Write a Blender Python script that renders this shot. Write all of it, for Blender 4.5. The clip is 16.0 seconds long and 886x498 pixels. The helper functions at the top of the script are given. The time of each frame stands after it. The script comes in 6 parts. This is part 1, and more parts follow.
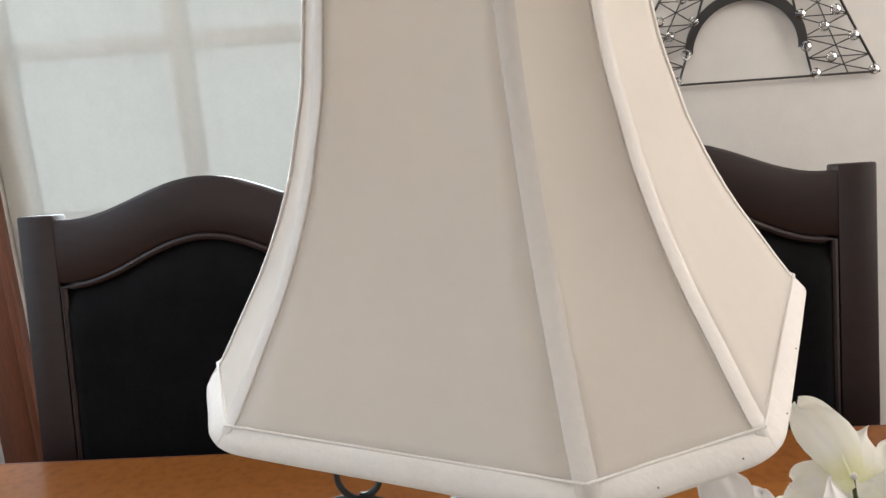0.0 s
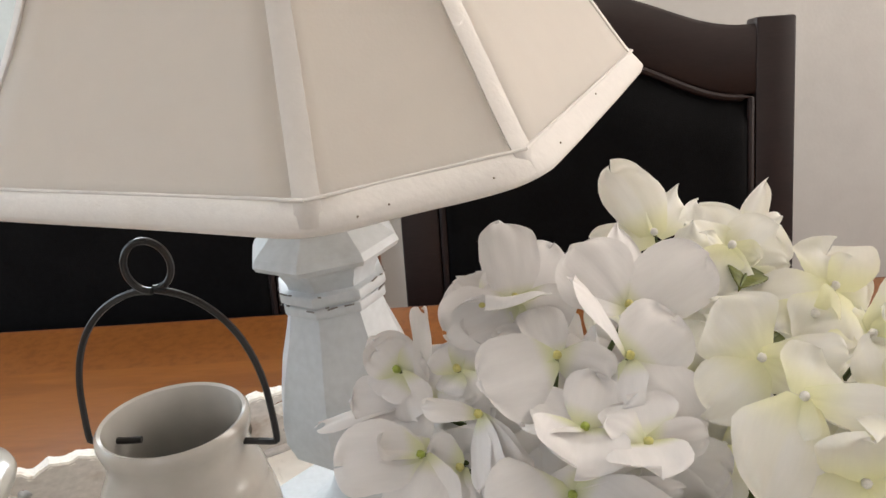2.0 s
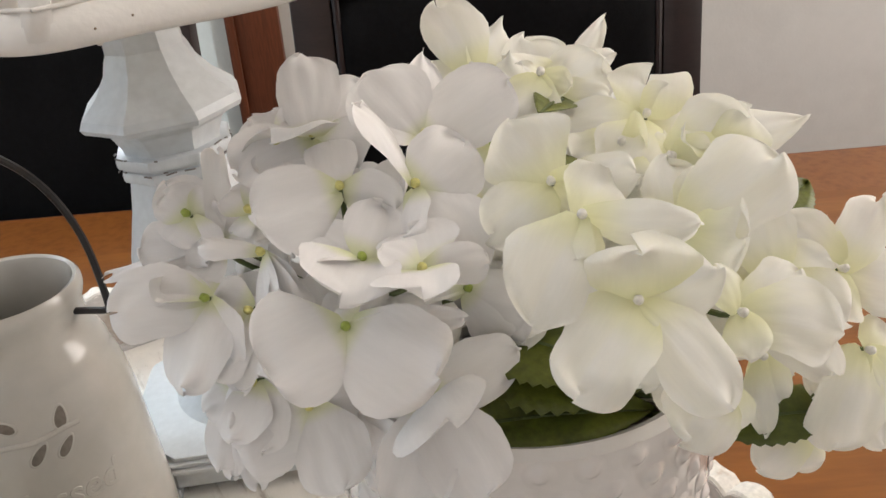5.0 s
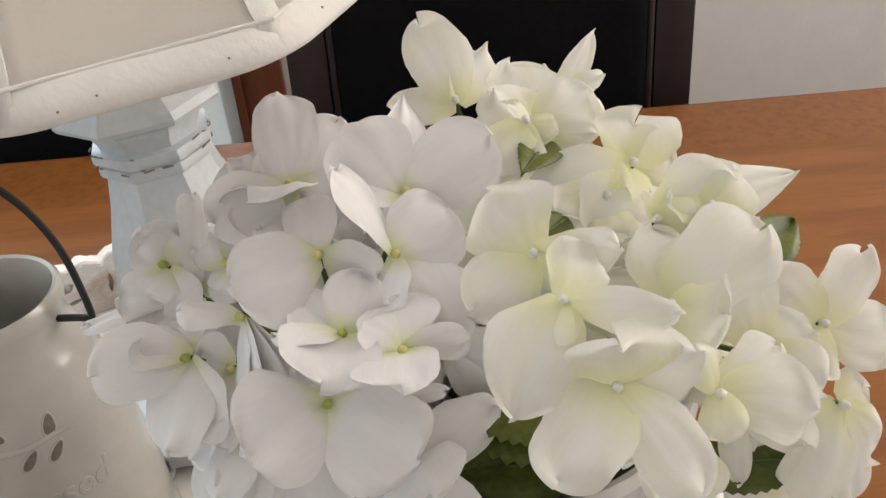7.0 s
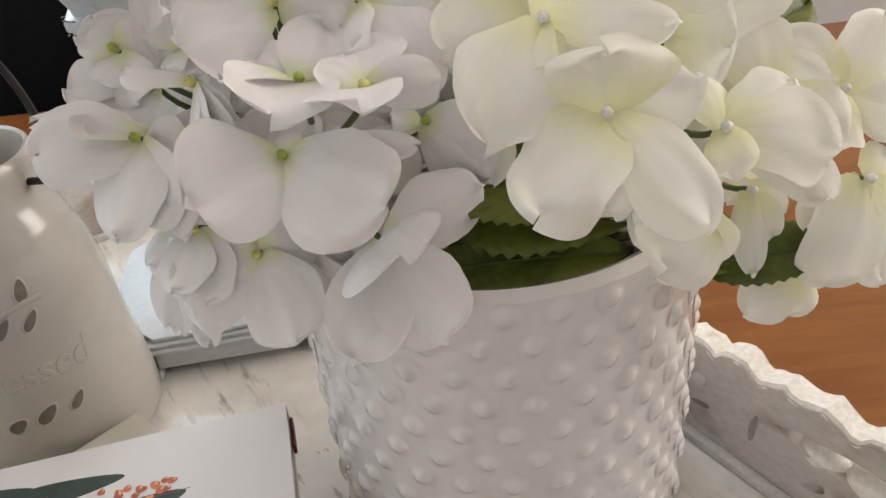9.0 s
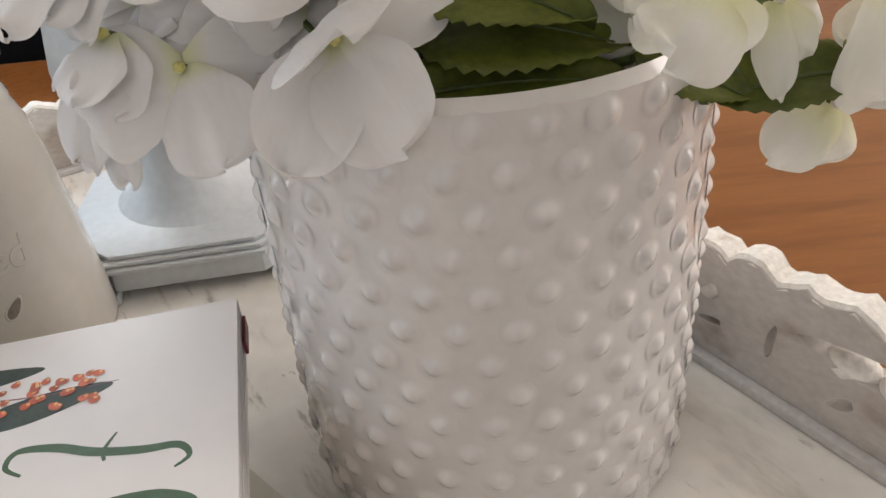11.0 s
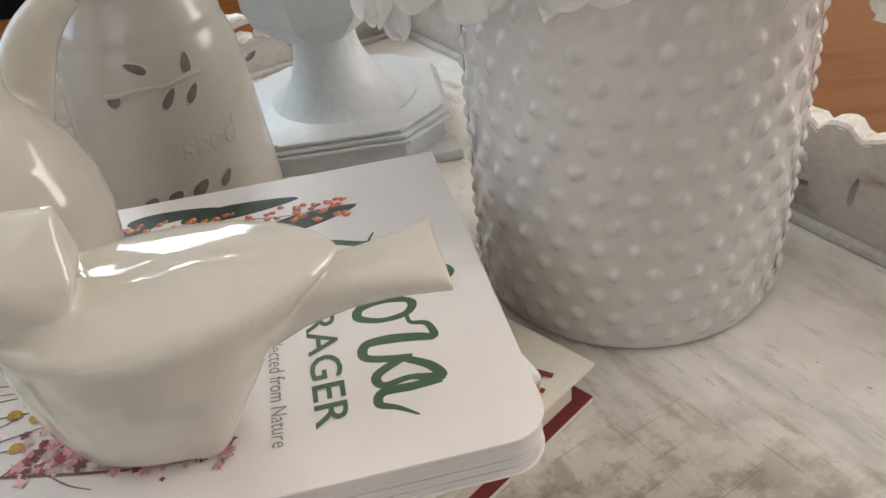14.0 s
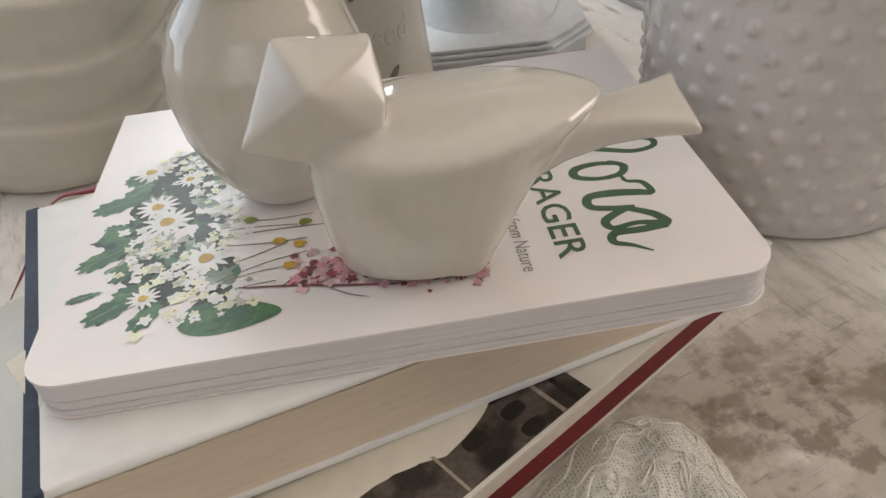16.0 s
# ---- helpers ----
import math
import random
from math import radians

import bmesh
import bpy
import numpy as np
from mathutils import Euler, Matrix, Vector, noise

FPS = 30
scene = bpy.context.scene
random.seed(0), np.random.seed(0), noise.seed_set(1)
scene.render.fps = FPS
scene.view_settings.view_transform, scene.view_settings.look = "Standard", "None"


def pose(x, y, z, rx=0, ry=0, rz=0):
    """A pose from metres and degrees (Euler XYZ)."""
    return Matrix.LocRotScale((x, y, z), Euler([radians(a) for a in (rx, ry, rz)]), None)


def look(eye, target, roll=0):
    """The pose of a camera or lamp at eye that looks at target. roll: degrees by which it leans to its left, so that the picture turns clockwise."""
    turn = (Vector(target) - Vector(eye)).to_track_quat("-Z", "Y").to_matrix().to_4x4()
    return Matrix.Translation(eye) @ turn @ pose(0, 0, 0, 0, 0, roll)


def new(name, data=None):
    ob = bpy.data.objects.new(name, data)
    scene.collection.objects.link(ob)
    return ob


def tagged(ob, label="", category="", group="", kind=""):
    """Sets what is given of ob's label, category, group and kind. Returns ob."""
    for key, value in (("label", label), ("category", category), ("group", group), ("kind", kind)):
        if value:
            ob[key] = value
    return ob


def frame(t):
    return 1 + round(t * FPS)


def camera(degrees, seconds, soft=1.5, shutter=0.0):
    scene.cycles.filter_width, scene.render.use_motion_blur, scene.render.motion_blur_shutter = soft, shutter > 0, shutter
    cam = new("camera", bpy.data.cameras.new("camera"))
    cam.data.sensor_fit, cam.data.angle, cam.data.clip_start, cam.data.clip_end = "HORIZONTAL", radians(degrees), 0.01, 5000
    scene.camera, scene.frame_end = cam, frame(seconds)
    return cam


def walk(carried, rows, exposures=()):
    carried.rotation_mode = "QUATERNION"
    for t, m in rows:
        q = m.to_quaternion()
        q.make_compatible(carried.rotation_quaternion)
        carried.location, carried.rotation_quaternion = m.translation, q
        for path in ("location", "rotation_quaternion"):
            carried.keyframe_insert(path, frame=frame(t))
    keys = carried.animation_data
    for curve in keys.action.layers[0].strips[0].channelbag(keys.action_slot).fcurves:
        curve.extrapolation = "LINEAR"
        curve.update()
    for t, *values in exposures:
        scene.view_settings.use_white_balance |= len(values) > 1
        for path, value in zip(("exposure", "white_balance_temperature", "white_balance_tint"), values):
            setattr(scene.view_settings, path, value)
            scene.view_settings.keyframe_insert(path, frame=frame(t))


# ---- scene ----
cam = camera(59.2, 16.0)
# eye in metres and Euler angles in degrees; x, y from the far corner of the top book, z up from the floor
PATH = [
    (0, -0.1027, -0.2259, 1.1507, 77.07, 3.97, -7.41),
    (0.5, -0.0922, -0.2219, 1.1314, 75.75, 4.05, -7.77),
    (1, -0.0746, -0.2215, 1.1107, 74.15, 4.12, -8.23),
    (1.5, -0.0566, -0.2216, 1.0912, 72.34, 3.95, -8.92),
    (2, -0.0338, -0.2215, 1.0778, 70.96, 4.00, -9.63),
    (2.5, -0.0179, -0.2219, 1.0674, 69.76, 4.10, -10.30),
    (3, -0.0065, -0.2232, 1.0577, 68.81, 4.13, -11.06),
    (3.5, 0.0033, -0.2280, 1.0507, 67.88, 4.07, -11.90),
    (4, 0.0080, -0.2302, 1.0440, 66.97, 4.04, -12.65),
    (6.5, 0.0150, -0.2051, 1.0768, 57.93, 3.04, -14.44),
    (7, 0.0203, -0.2019, 1.0858, 56.63, 3.29, -14.42),
    (7.5, 0.0189, -0.2061, 1.0844, 55.84, 3.84, -14.41),
    (8, 0.0135, -0.2087, 1.0682, 55.29, 4.60, -14.29),
    (8.5, 0.0182, -0.2154, 1.0417, 56.22, 5.12, -13.99),
    (9, 0.0236, -0.2189, 1.0218, 56.99, 5.20, -13.81),
    (9.5, 0.0275, -0.2155, 1.0067, 57.46, 5.09, -13.37),
    (10, 0.0316, -0.2109, 0.9886, 57.43, 4.77, -13.19),
    (12.5, 0.0126, -0.2389, 0.9617, 56.47, 5.31, -12.83),
    (13, -0.0099, -0.2561, 0.9643, 55.65, 5.39, -12.68),
    (13.5, -0.0275, -0.2671, 0.9718, 55.43, 5.50, -12.50),
    (14, -0.0400, -0.2781, 0.9729, 55.11, 5.64, -12.05),
    (14.5, -0.0532, -0.2921, 0.9768, 54.80, 5.67, -11.45),
    (15, -0.0674, -0.3000, 0.9723, 54.47, 5.72, -10.55),
    (15.5, -0.0853, -0.3060, 0.9694, 53.98, 5.54, -9.63),
    (16, -0.1019, -0.3045, 0.9647, 52.68, 5.19, -7.99),
]
EXPOSE = [(0.0, -0.31, 6300, 9), (2.5, -0.31, 6450, 10), (7.0, -0.36, 6300, 9), (9.0, -0.39, 6350, 10), (10.0, -0.4, 6350, 11), (12.5, -0.43, 6300, 9), (13.5, -0.5, 6300, 8), (14.5, -0.6, 6400, 9), (15.5, -0.7, 6450, 10), (16.0, -0.75, 6500, 11)]
walk(cam, [(t, pose(x, y, z, rx, ry, rz)) for t, x, y, z, rx, ry, rz in PATH], EXPOSE)

# ---- world and light ----
Z0 = 0.826          # height of the top book's cover
TRAY = -6.4         # tray floor below it, cm
TABLE = -7.8        # table top below it, cm
CM = 0.01
ROOM_TURN = -9.8    # the room's walls against the book
ROOM = pose(0, 0, 0, 0, 0, ROOM_TURN)

world = bpy.data.worlds.new("sky")
scene.world = world
world.use_nodes = True
wn = world.node_tree
sky = wn.nodes.new("ShaderNodeTexSky")
sky.sky_type, sky.sun_disc = "NISHITA", False
sky.sun_elevation, sky.sun_rotation = radians(40), radians(200)
wn.links.new(sky.outputs[0], wn.nodes["Background"].inputs[0])
wn.nodes["Background"].inputs[1].default_value = 0.12


def area_lamp(name, at, target, w, h, power, colour):
    data = bpy.data.lights.new(name, "AREA")
    data.shape, data.size, data.size_y, data.energy, data.color = "RECTANGLE", w, h, power, colour
    ob = new(name, data)
    ob.matrix_world = ROOM @ look(at, target)
    return ob


# daylight in the window openings of the room, in the room's own axes
area_lamp("window_light_right", (1.93, 0.42, 1.6), (0, 0.42, 1.2), 1.2, 1.2, 44, (1.0, 0.89, 0.80))
area_lamp("window_light_behind", (-0.7, -2.13, 1.7), (-0.5, 0, 1.3), 1.4, 1.15, 5, (1.0, 0.875, 0.80))
area_lamp("window_light_left", (-1.33, 0.42, 1.5), (0, 0.42, 1.0), 1.1, 1.2, 12, (0.79, 0.90, 1.0))
area_lamp("door_light", (-0.605, 1.13, 1.47), (-0.605, 0, 1.47), 0.62, 1.0, 24, (0.9, 0.96, 1.0))

# ---- materials ----
def mat(name, colour, rough=0.5, metal=0.0, vary=0.08, scale=30.0, bump=0.0, bump_scale=200.0, second=None, spread=(0.45, 0.6),
        coat=0.0, sheen=0.0, sub=0.0, stretch=(1, 1, 1), random=0.0, coords="Object", rough_vary=0.08, translucent=0.0, spec=0.5):
    """A surface with variation at two scales: broad patches of a second colour, fine grain, relief."""
    m = bpy.data.materials.new(name)
    m.use_nodes = True
    nt = m.node_tree
    n, l = nt.nodes, nt.links
    b = n["Principled BSDF"]
    b.inputs["Roughness"].default_value, b.inputs["Metallic"].default_value = rough, metal
    b.inputs["Coat Weight"].default_value, b.inputs["Coat Roughness"].default_value = coat, 0.06
    b.inputs["Sheen Weight"].default_value = sheen
    b.inputs["Specular IOR Level"].default_value = spec
    if sub:
        b.inputs["Subsurface Weight"].default_value = sub
        b.inputs["Subsurface Radius"].default_value = (0.006, 0.005, 0.004)
        b.inputs["Subsurface Scale"].default_value = 0.5
    tc = n.new("ShaderNodeTexCoord")
    mp = n.new("ShaderNodeMapping")
    mp.inputs["Scale"].default_value = stretch
    l.new(tc.outputs[coords], mp.inputs[0])
    broad = n.new("ShaderNodeTexNoise")
    broad.inputs["Scale"].default_value, broad.inputs["Detail"].default_value = scale, 4
    fine = n.new("ShaderNodeTexNoise")
    fine.inputs["Scale"].default_value, fine.inputs["Detail"].default_value = scale * 9, 5
    l.new(mp.outputs[0], broad.inputs[0]), l.new(mp.outputs[0], fine.inputs[0])
    ramp = n.new("ShaderNodeMapRange")
    ramp.interpolation_type = "SMOOTHSTEP"
    ramp.inputs[1].default_value, ramp.inputs[2].default_value = spread
    l.new(broad.outputs[0], ramp.inputs[0])
    mix = n.new("ShaderNodeMix")
    mix.data_type = "RGBA"
    mix.inputs["A"].default_value = (*colour, 1)
    mix.inputs["B"].default_value = (*(second or [c * (1 - vary) for c in colour]), 1)
    l.new(ramp.outputs[0], mix.inputs["Factor"])
    hsv = n.new("ShaderNodeHueSaturation")
    val = n.new("ShaderNodeMapRange")
    val.inputs[1].default_value, val.inputs[2].default_value = 0.3, 0.7
    val.inputs[3].default_value, val.inputs[4].default_value = 1 - vary, 1 + vary
    l.new(fine.outputs[0], val.inputs[0])
    last = val.outputs[0]
    if random:
        info = n.new("ShaderNodeObjectInfo")
        r = n.new("ShaderNodeMapRange")
        r.inputs[3].default_value, r.inputs[4].default_value = 1 - random, 1 + random
        l.new(info.outputs["Random"], r.inputs[0])
        times = n.new("ShaderNodeMath")
        times.operation = "MULTIPLY"
        l.new(last, times.inputs[0]), l.new(r.outputs[0], times.inputs[1])
        last = times.outputs[0]
    l.new(last, hsv.inputs["Value"]), l.new(mix.outputs["Result"], hsv.inputs["Color"])
    l.new(hsv.outputs[0], b.inputs["Base Color"])
    rr = n.new("ShaderNodeMapRange")
    rr.inputs[3].default_value, rr.inputs[4].default_value = max(0, rough - rough_vary), min(1, rough + rough_vary)
    l.new(broad.outputs[0], rr.inputs[0]), l.new(rr.outputs[0], b.inputs["Roughness"])
    if bump:
        bn = n.new("ShaderNodeTexNoise")
        bn.inputs["Scale"].default_value, bn.inputs["Detail"].default_value = bump_scale, 4
        l.new(mp.outputs[0], bn.inputs[0])
        bp = n.new("ShaderNodeBump")
        bp.inputs["Strength"].default_value, bp.inputs["Distance"].default_value = bump, 0.002
        l.new(bn.outputs[0], bp.inputs["Height"]), l.new(bp.outputs[0], b.inputs["Normal"])
    if translucent:
        t = n.new("ShaderNodeBsdfTranslucent")
        l.new(hsv.outputs[0], t.inputs[0])
        ms = n.new("ShaderNodeMixShader")
        ms.inputs[0].default_value = translucent
        l.new(b.outputs[0], ms.inputs[1]), l.new(t.outputs[0], ms.inputs[2])
        l.new(ms.outputs[0], n["Material Output"].inputs[0])
    return m


def petal_tint(m, base, x0, x1):
    """Dyed cloth: the petal's foot is tinted, the colour running out along its length."""
    n, l = m.node_tree.nodes, m.node_tree.links
    hsv = next(k for k in n if k.type == "HUE_SAT")
    src = hsv.inputs["Color"].links[0].from_socket
    tc = next(k for k in n if k.type == "TEX_COORD")
    sx = n.new("ShaderNodeSeparateXYZ")
    l.new(tc.outputs["Object"], sx.inputs[0])
    r = n.new("ShaderNodeMapRange")
    r.interpolation_type = "SMOOTHSTEP"
    r.inputs[1].default_value, r.inputs[2].default_value = x0, x1
    l.new(sx.outputs[0], r.inputs[0])
    mx = n.new("ShaderNodeMix")
    mx.data_type = "RGBA"
    mx.inputs["A"].default_value = (*base, 1)
    l.new(r.outputs[0], mx.inputs["Factor"]), l.new(src, mx.inputs["B"]), l.new(mx.outputs["Result"], hsv.inputs["Color"])
    return m


WALL = mat("wall_paint", (0.51, 0.495, 0.47), 0.8, vary=0.03, scale=3, bump=0.15, bump_scale=160)
WHITE_PAINT = mat("white_gloss_paint", (0.74, 0.73, 0.7), 0.45, vary=0.03, scale=8)
CEIL = mat("ceiling_paint", (0.8, 0.79, 0.765), 0.85, vary=0.02, scale=4)
FLOOR = mat("floor_wood", (0.23, 0.12, 0.06), 0.4, vary=0.2, scale=5, stretch=(1, 8, 1))
TABLE_WOOD = mat("cherry_veneer", (0.225, 0.084, 0.019), 0.36, vary=0.07, scale=5, second=(0.185, 0.065, 0.014), stretch=(1, 7, 1), spec=0.22, coat=0.04, bump=0.03, rough_vary=0.05)
BURL = mat("burl_veneer", (0.20, 0.072, 0.017), 0.36, vary=0.14, scale=110, second=(0.16, 0.053, 0.014), spread=(0.42, 0.72), spec=0.22, coat=0.04, rough_vary=0.05)
CASING = mat("red_brown_wood", (0.13, 0.04, 0.018), 0.4, vary=0.2, scale=8, stretch=(6, 6, 0.6), coat=0.2)
DARK_WOOD = mat("espresso_wood", (0.016, 0.0078, 0.0072), 0.45, vary=0.18, scale=10, stretch=(1, 1, 5), spec=0.35)
LEATHER = mat("black_leather", (0.0045, 0.0045, 0.005), 0.6, vary=0.2, scale=20, bump=0.2, bump_scale=700, spec=0.06)
SHADE = mat("shade_fabric", (0.90, 0.865, 0.815), 0.85, vary=0.008, scale=12, bump=0.06, bump_scale=900, sheen=0.1, translucent=0.5)
SHADE_TRIM = mat("shade_trim", (0.77, 0.74, 0.70), 0.8, vary=0.02, scale=30, bump=0.12, bump_scale=420, sheen=0.1, second=(0.75, 0.715, 0.665), spread=(0.55, 0.75))
LAMP_PAINT = mat("chalky_lamp_paint", (0.56, 0.585, 0.60), 0.45, vary=0.05, scale=26, second=(0.49, 0.51, 0.52), spread=(0.55, 0.72), bump=0.06, bump_scale=120)
DISTRESS = mat("worn_dark_edge", (0.2, 0.18, 0.165), 0.8, vary=0.3, scale=90)
CERAMIC = mat("cream_glazed_ceramic", (0.66, 0.625, 0.56), 0.18, vary=0.03, scale=14, second=(0.65, 0.615, 0.54), coat=0.3, rough_vary=0.04, bump=0.02, bump_scale=60)
JAR_GLAZE = mat("warm_grey_glaze", (0.50, 0.472, 0.425), 0.18, vary=0.03, scale=14, second=(0.49, 0.46, 0.405), coat=0.3, rough_vary=0.04, bump=0.02, bump_scale=60)
BIRD = mat("ivory_glazed_ceramic", (0.62, 0.585, 0.515), 0.1, vary=0.02, scale=30, second=(0.58, 0.54, 0.465), spread=(0.5, 0.75), coat=0.5, rough_vary=0.04, bump=0.015, bump_scale=45)
POT = mat("white_hobnail_glaze", (0.68, 0.65, 0.625), 0.16, vary=0.03, scale=25, coat=0.5, rough_vary=0.04, bump=0.03, bump_scale=90)
# colour of the pot's foam, and the painted shade in the jar's cut-outs
HOLE = mat("foam_and_painted_hole_shade", (0.2, 0.17, 0.14), 0.8, vary=0.15, scale=60)
PETAL_W = petal_tint(mat("white_petal", (0.82, 0.80, 0.785), 0.65, vary=0.015, scale=60, second=(0.79, 0.77, 0.755), bump=0.06, bump_scale=260, stretch=(0.3, 1.8, 1), sheen=0.1, translucent=0.12), (0.70, 0.72, 0.46), 0.0005, 0.0065)
PETAL_Y = petal_tint(mat("cream_petal", (0.9, 0.89, 0.835), 0.65, vary=0.015, scale=60, second=(0.9, 0.885, 0.80), bump=0.06, bump_scale=260, stretch=(0.3, 1.8, 1), sheen=0.1, translucent=0.3), (0.86, 0.855, 0.56), 0.001, 0.014)
BEAD = mat("yellow_bead", (0.66, 0.62, 0.22), 0.5, vary=0.15, scale=200)
BEAD_W = mat("white_bead", (0.8, 0.78, 0.72), 0.5, vary=0.1, scale=200)
BEAD_G = mat("green_bead", (0.36, 0.44, 0.08), 0.5, vary=0.15, scale=200)
LEAF = mat("silk_leaf", (0.13, 0.15, 0.015), 0.5, vary=0.2, scale=50, second=(0.08, 0.10, 0.010), bump=0.2, bump_scale=300, translucent=0.15)
STEM = mat("green_stem", (0.09, 0.12, 0.03), 0.6, vary=0.2, scale=60)
WIRE = mat("black_wire", (0.012, 0.011, 0.011), 0.4, vary=0.2, scale=80)
# patchy whitewash of the carved sides, darkened to hold the inner side's shadow
TRAY_SHADED_PAINT = mat("shaded_tray_whitewash", (0.52, 0.485, 0.45), 0.65, vary=0.1, scale=26, second=(0.36, 0.30, 0.25), spread=(0.52, 0.7), bump=0.2, bump_scale=160, stretch=(1, 1, 1.6))
TRAY_EDGE = mat("chipped_tray_edge", (0.8, 0.77, 0.71), 0.7, vary=0.12, scale=48, second=(0.4, 0.26, 0.14), spread=(0.58, 0.68), bump=0.35, bump_scale=220)
TRAY_LINE = mat("tray_inner_edge", (0.55, 0.53, 0.51), 0.6, vary=0.1, scale=40)
PAPER = mat("page_edges", (0.74, 0.71, 0.70), 0.8, vary=0.06, scale=120, stretch=(0.3, 0.3, 14))
FORE_EDGE = mat("tan_page_edges", (0.68, 0.58, 0.45), 0.8, vary=0.05, scale=60, stretch=(0.4, 0.4, 8))
CREAM_PAPER = mat("cream_paper", (0.72, 0.67, 0.56), 0.75, vary=0.05, scale=20)
COVER = mat("journal_cover_paper", (0.85, 0.80, 0.775), 0.42, vary=0.015, scale=9, bump=0.02)
COVER_W = mat("white_book_cloth", (0.85, 0.84, 0.81), 0.6, vary=0.03, scale=14, bump=0.1, bump_scale=800)
NAVY = mat("navy_book_cloth", (0.03, 0.045, 0.075), 0.7, vary=0.15, scale=60, bump=0.2, bump_scale=900)
RED = mat("dark_red_book_cloth", (0.15, 0.008, 0.013), 0.5, vary=0.12, scale=40, bump=0.1, bump_scale=800)
JACKET = mat("cream_book_jacket", (0.68, 0.655, 0.57), 0.35, vary=0.03, scale=10)
PHOTO = mat("dark_photo_print", (0.11, 0.09, 0.075), 0.35, vary=0.3, scale=60, second=(0.03, 0.025, 0.02))
HOLE_DARK = mat("dark_photo_ink", (0.02, 0.016, 0.013), 0.35, vary=0.3, scale=80)
PHOTO_L = mat("light_photo_print", (0.42, 0.37, 0.3), 0.35, vary=0.2, scale=60)
INK_GREEN = mat("green_ink", (0.062, 0.125, 0.062), 0.5, vary=0.1, scale=50)
INK_GREY = mat("grey_ink", (0.3, 0.28, 0.27), 0.5, vary=0.08, scale=80)
INK_RED = mat("red_ink", (0.23, 0.03, 0.03), 0.5, vary=0.1, scale=50)
INK_LEAF = mat("printed_leaf", (0.05, 0.12, 0.065), 0.5, vary=0.25, scale=120, second=(0.09, 0.2, 0.09))
INK_DARK = mat("printed_dark_leaf", (0.028, 0.048, 0.034), 0.5, vary=0.25, scale=120)
INK_ORANGE = mat("printed_berry", (0.60, 0.13, 0.06), 0.5, vary=0.25, scale=300, random=0.25)
INK_PINK = mat("printed_blossom", (0.62, 0.3, 0.32), 0.5, vary=0.25, scale=300, second=(0.72, 0.45, 0.45), random=0.2)
INK_WHITE = mat("printed_daisy", (0.83, 0.82, 0.78), 0.5, vary=0.05, scale=200)
INK_PALE = mat("printed_shaded_petal", (0.5, 0.52, 0.42), 0.5, vary=0.2, scale=250, random=0.2)
INK_YELLOW = mat("printed_daisy_heart", (0.6, 0.38, 0.06), 0.5, vary=0.2, scale=300)
INK_CREAM = mat("printed_cream_blossom", (0.76, 0.76, 0.56), 0.5, vary=0.1, scale=200, random=0.1)
INK_ROSE = mat("printed_pale_pink", (0.76, 0.52, 0.54), 0.5, vary=0.15, scale=300, random=0.12)
INK_DEEP = mat("printed_deep_red", (0.34, 0.07, 0.09), 0.5, vary=0.25, scale=300, random=0.2)
INK_BUD = mat("printed_green_bud", (0.25, 0.3, 0.08), 0.5, vary=0.2, scale=300)
INK_SPOT = mat("printed_berry_spot", (0.85, 0.5, 0.2), 0.5, vary=0.1, scale=300)
INK_STEM = mat("printed_stem", (0.14, 0.13, 0.06), 0.5, vary=0.2, scale=200)
INK_BRANCH = mat("printed_branch", (0.22, 0.07, 0.08), 0.5, vary=0.2, scale=200)
INK_SHADE = mat("printed_soft_green", (0.2, 0.27, 0.2), 0.5, vary=0.3, scale=160, second=(0.36, 0.42, 0.33))
RIBBON = mat("red_ribbon", (0.24, 0.012, 0.035), 0.4, vary=0.15, scale=100, sheen=0.3)
LACE = mat("ivory_lace_thread", (0.74, 0.71, 0.64), 0.8, vary=0.1, scale=100)
BLACK_METAL = mat("black_painted_metal", (0.016, 0.015, 0.016), 0.4, vary=0.2, scale=40)
SPECK = mat("brown_speck", (0.2, 0.15, 0.09), 0.8, vary=0.2, scale=200)


def glass(name, rough, ior=1.45):
    m = bpy.data.materials.new(name)
    m.use_nodes = True
    b = m.node_tree.nodes["Principled BSDF"]
    b.inputs["Transmission Weight"].default_value = 1
    b.inputs["Roughness"].default_value, b.inputs["IOR"].default_value = rough, ior
    return m


CRYSTAL = glass("clear_crystal", 0.08, 1.5)
PANE = glass("window_glass", 0.0)


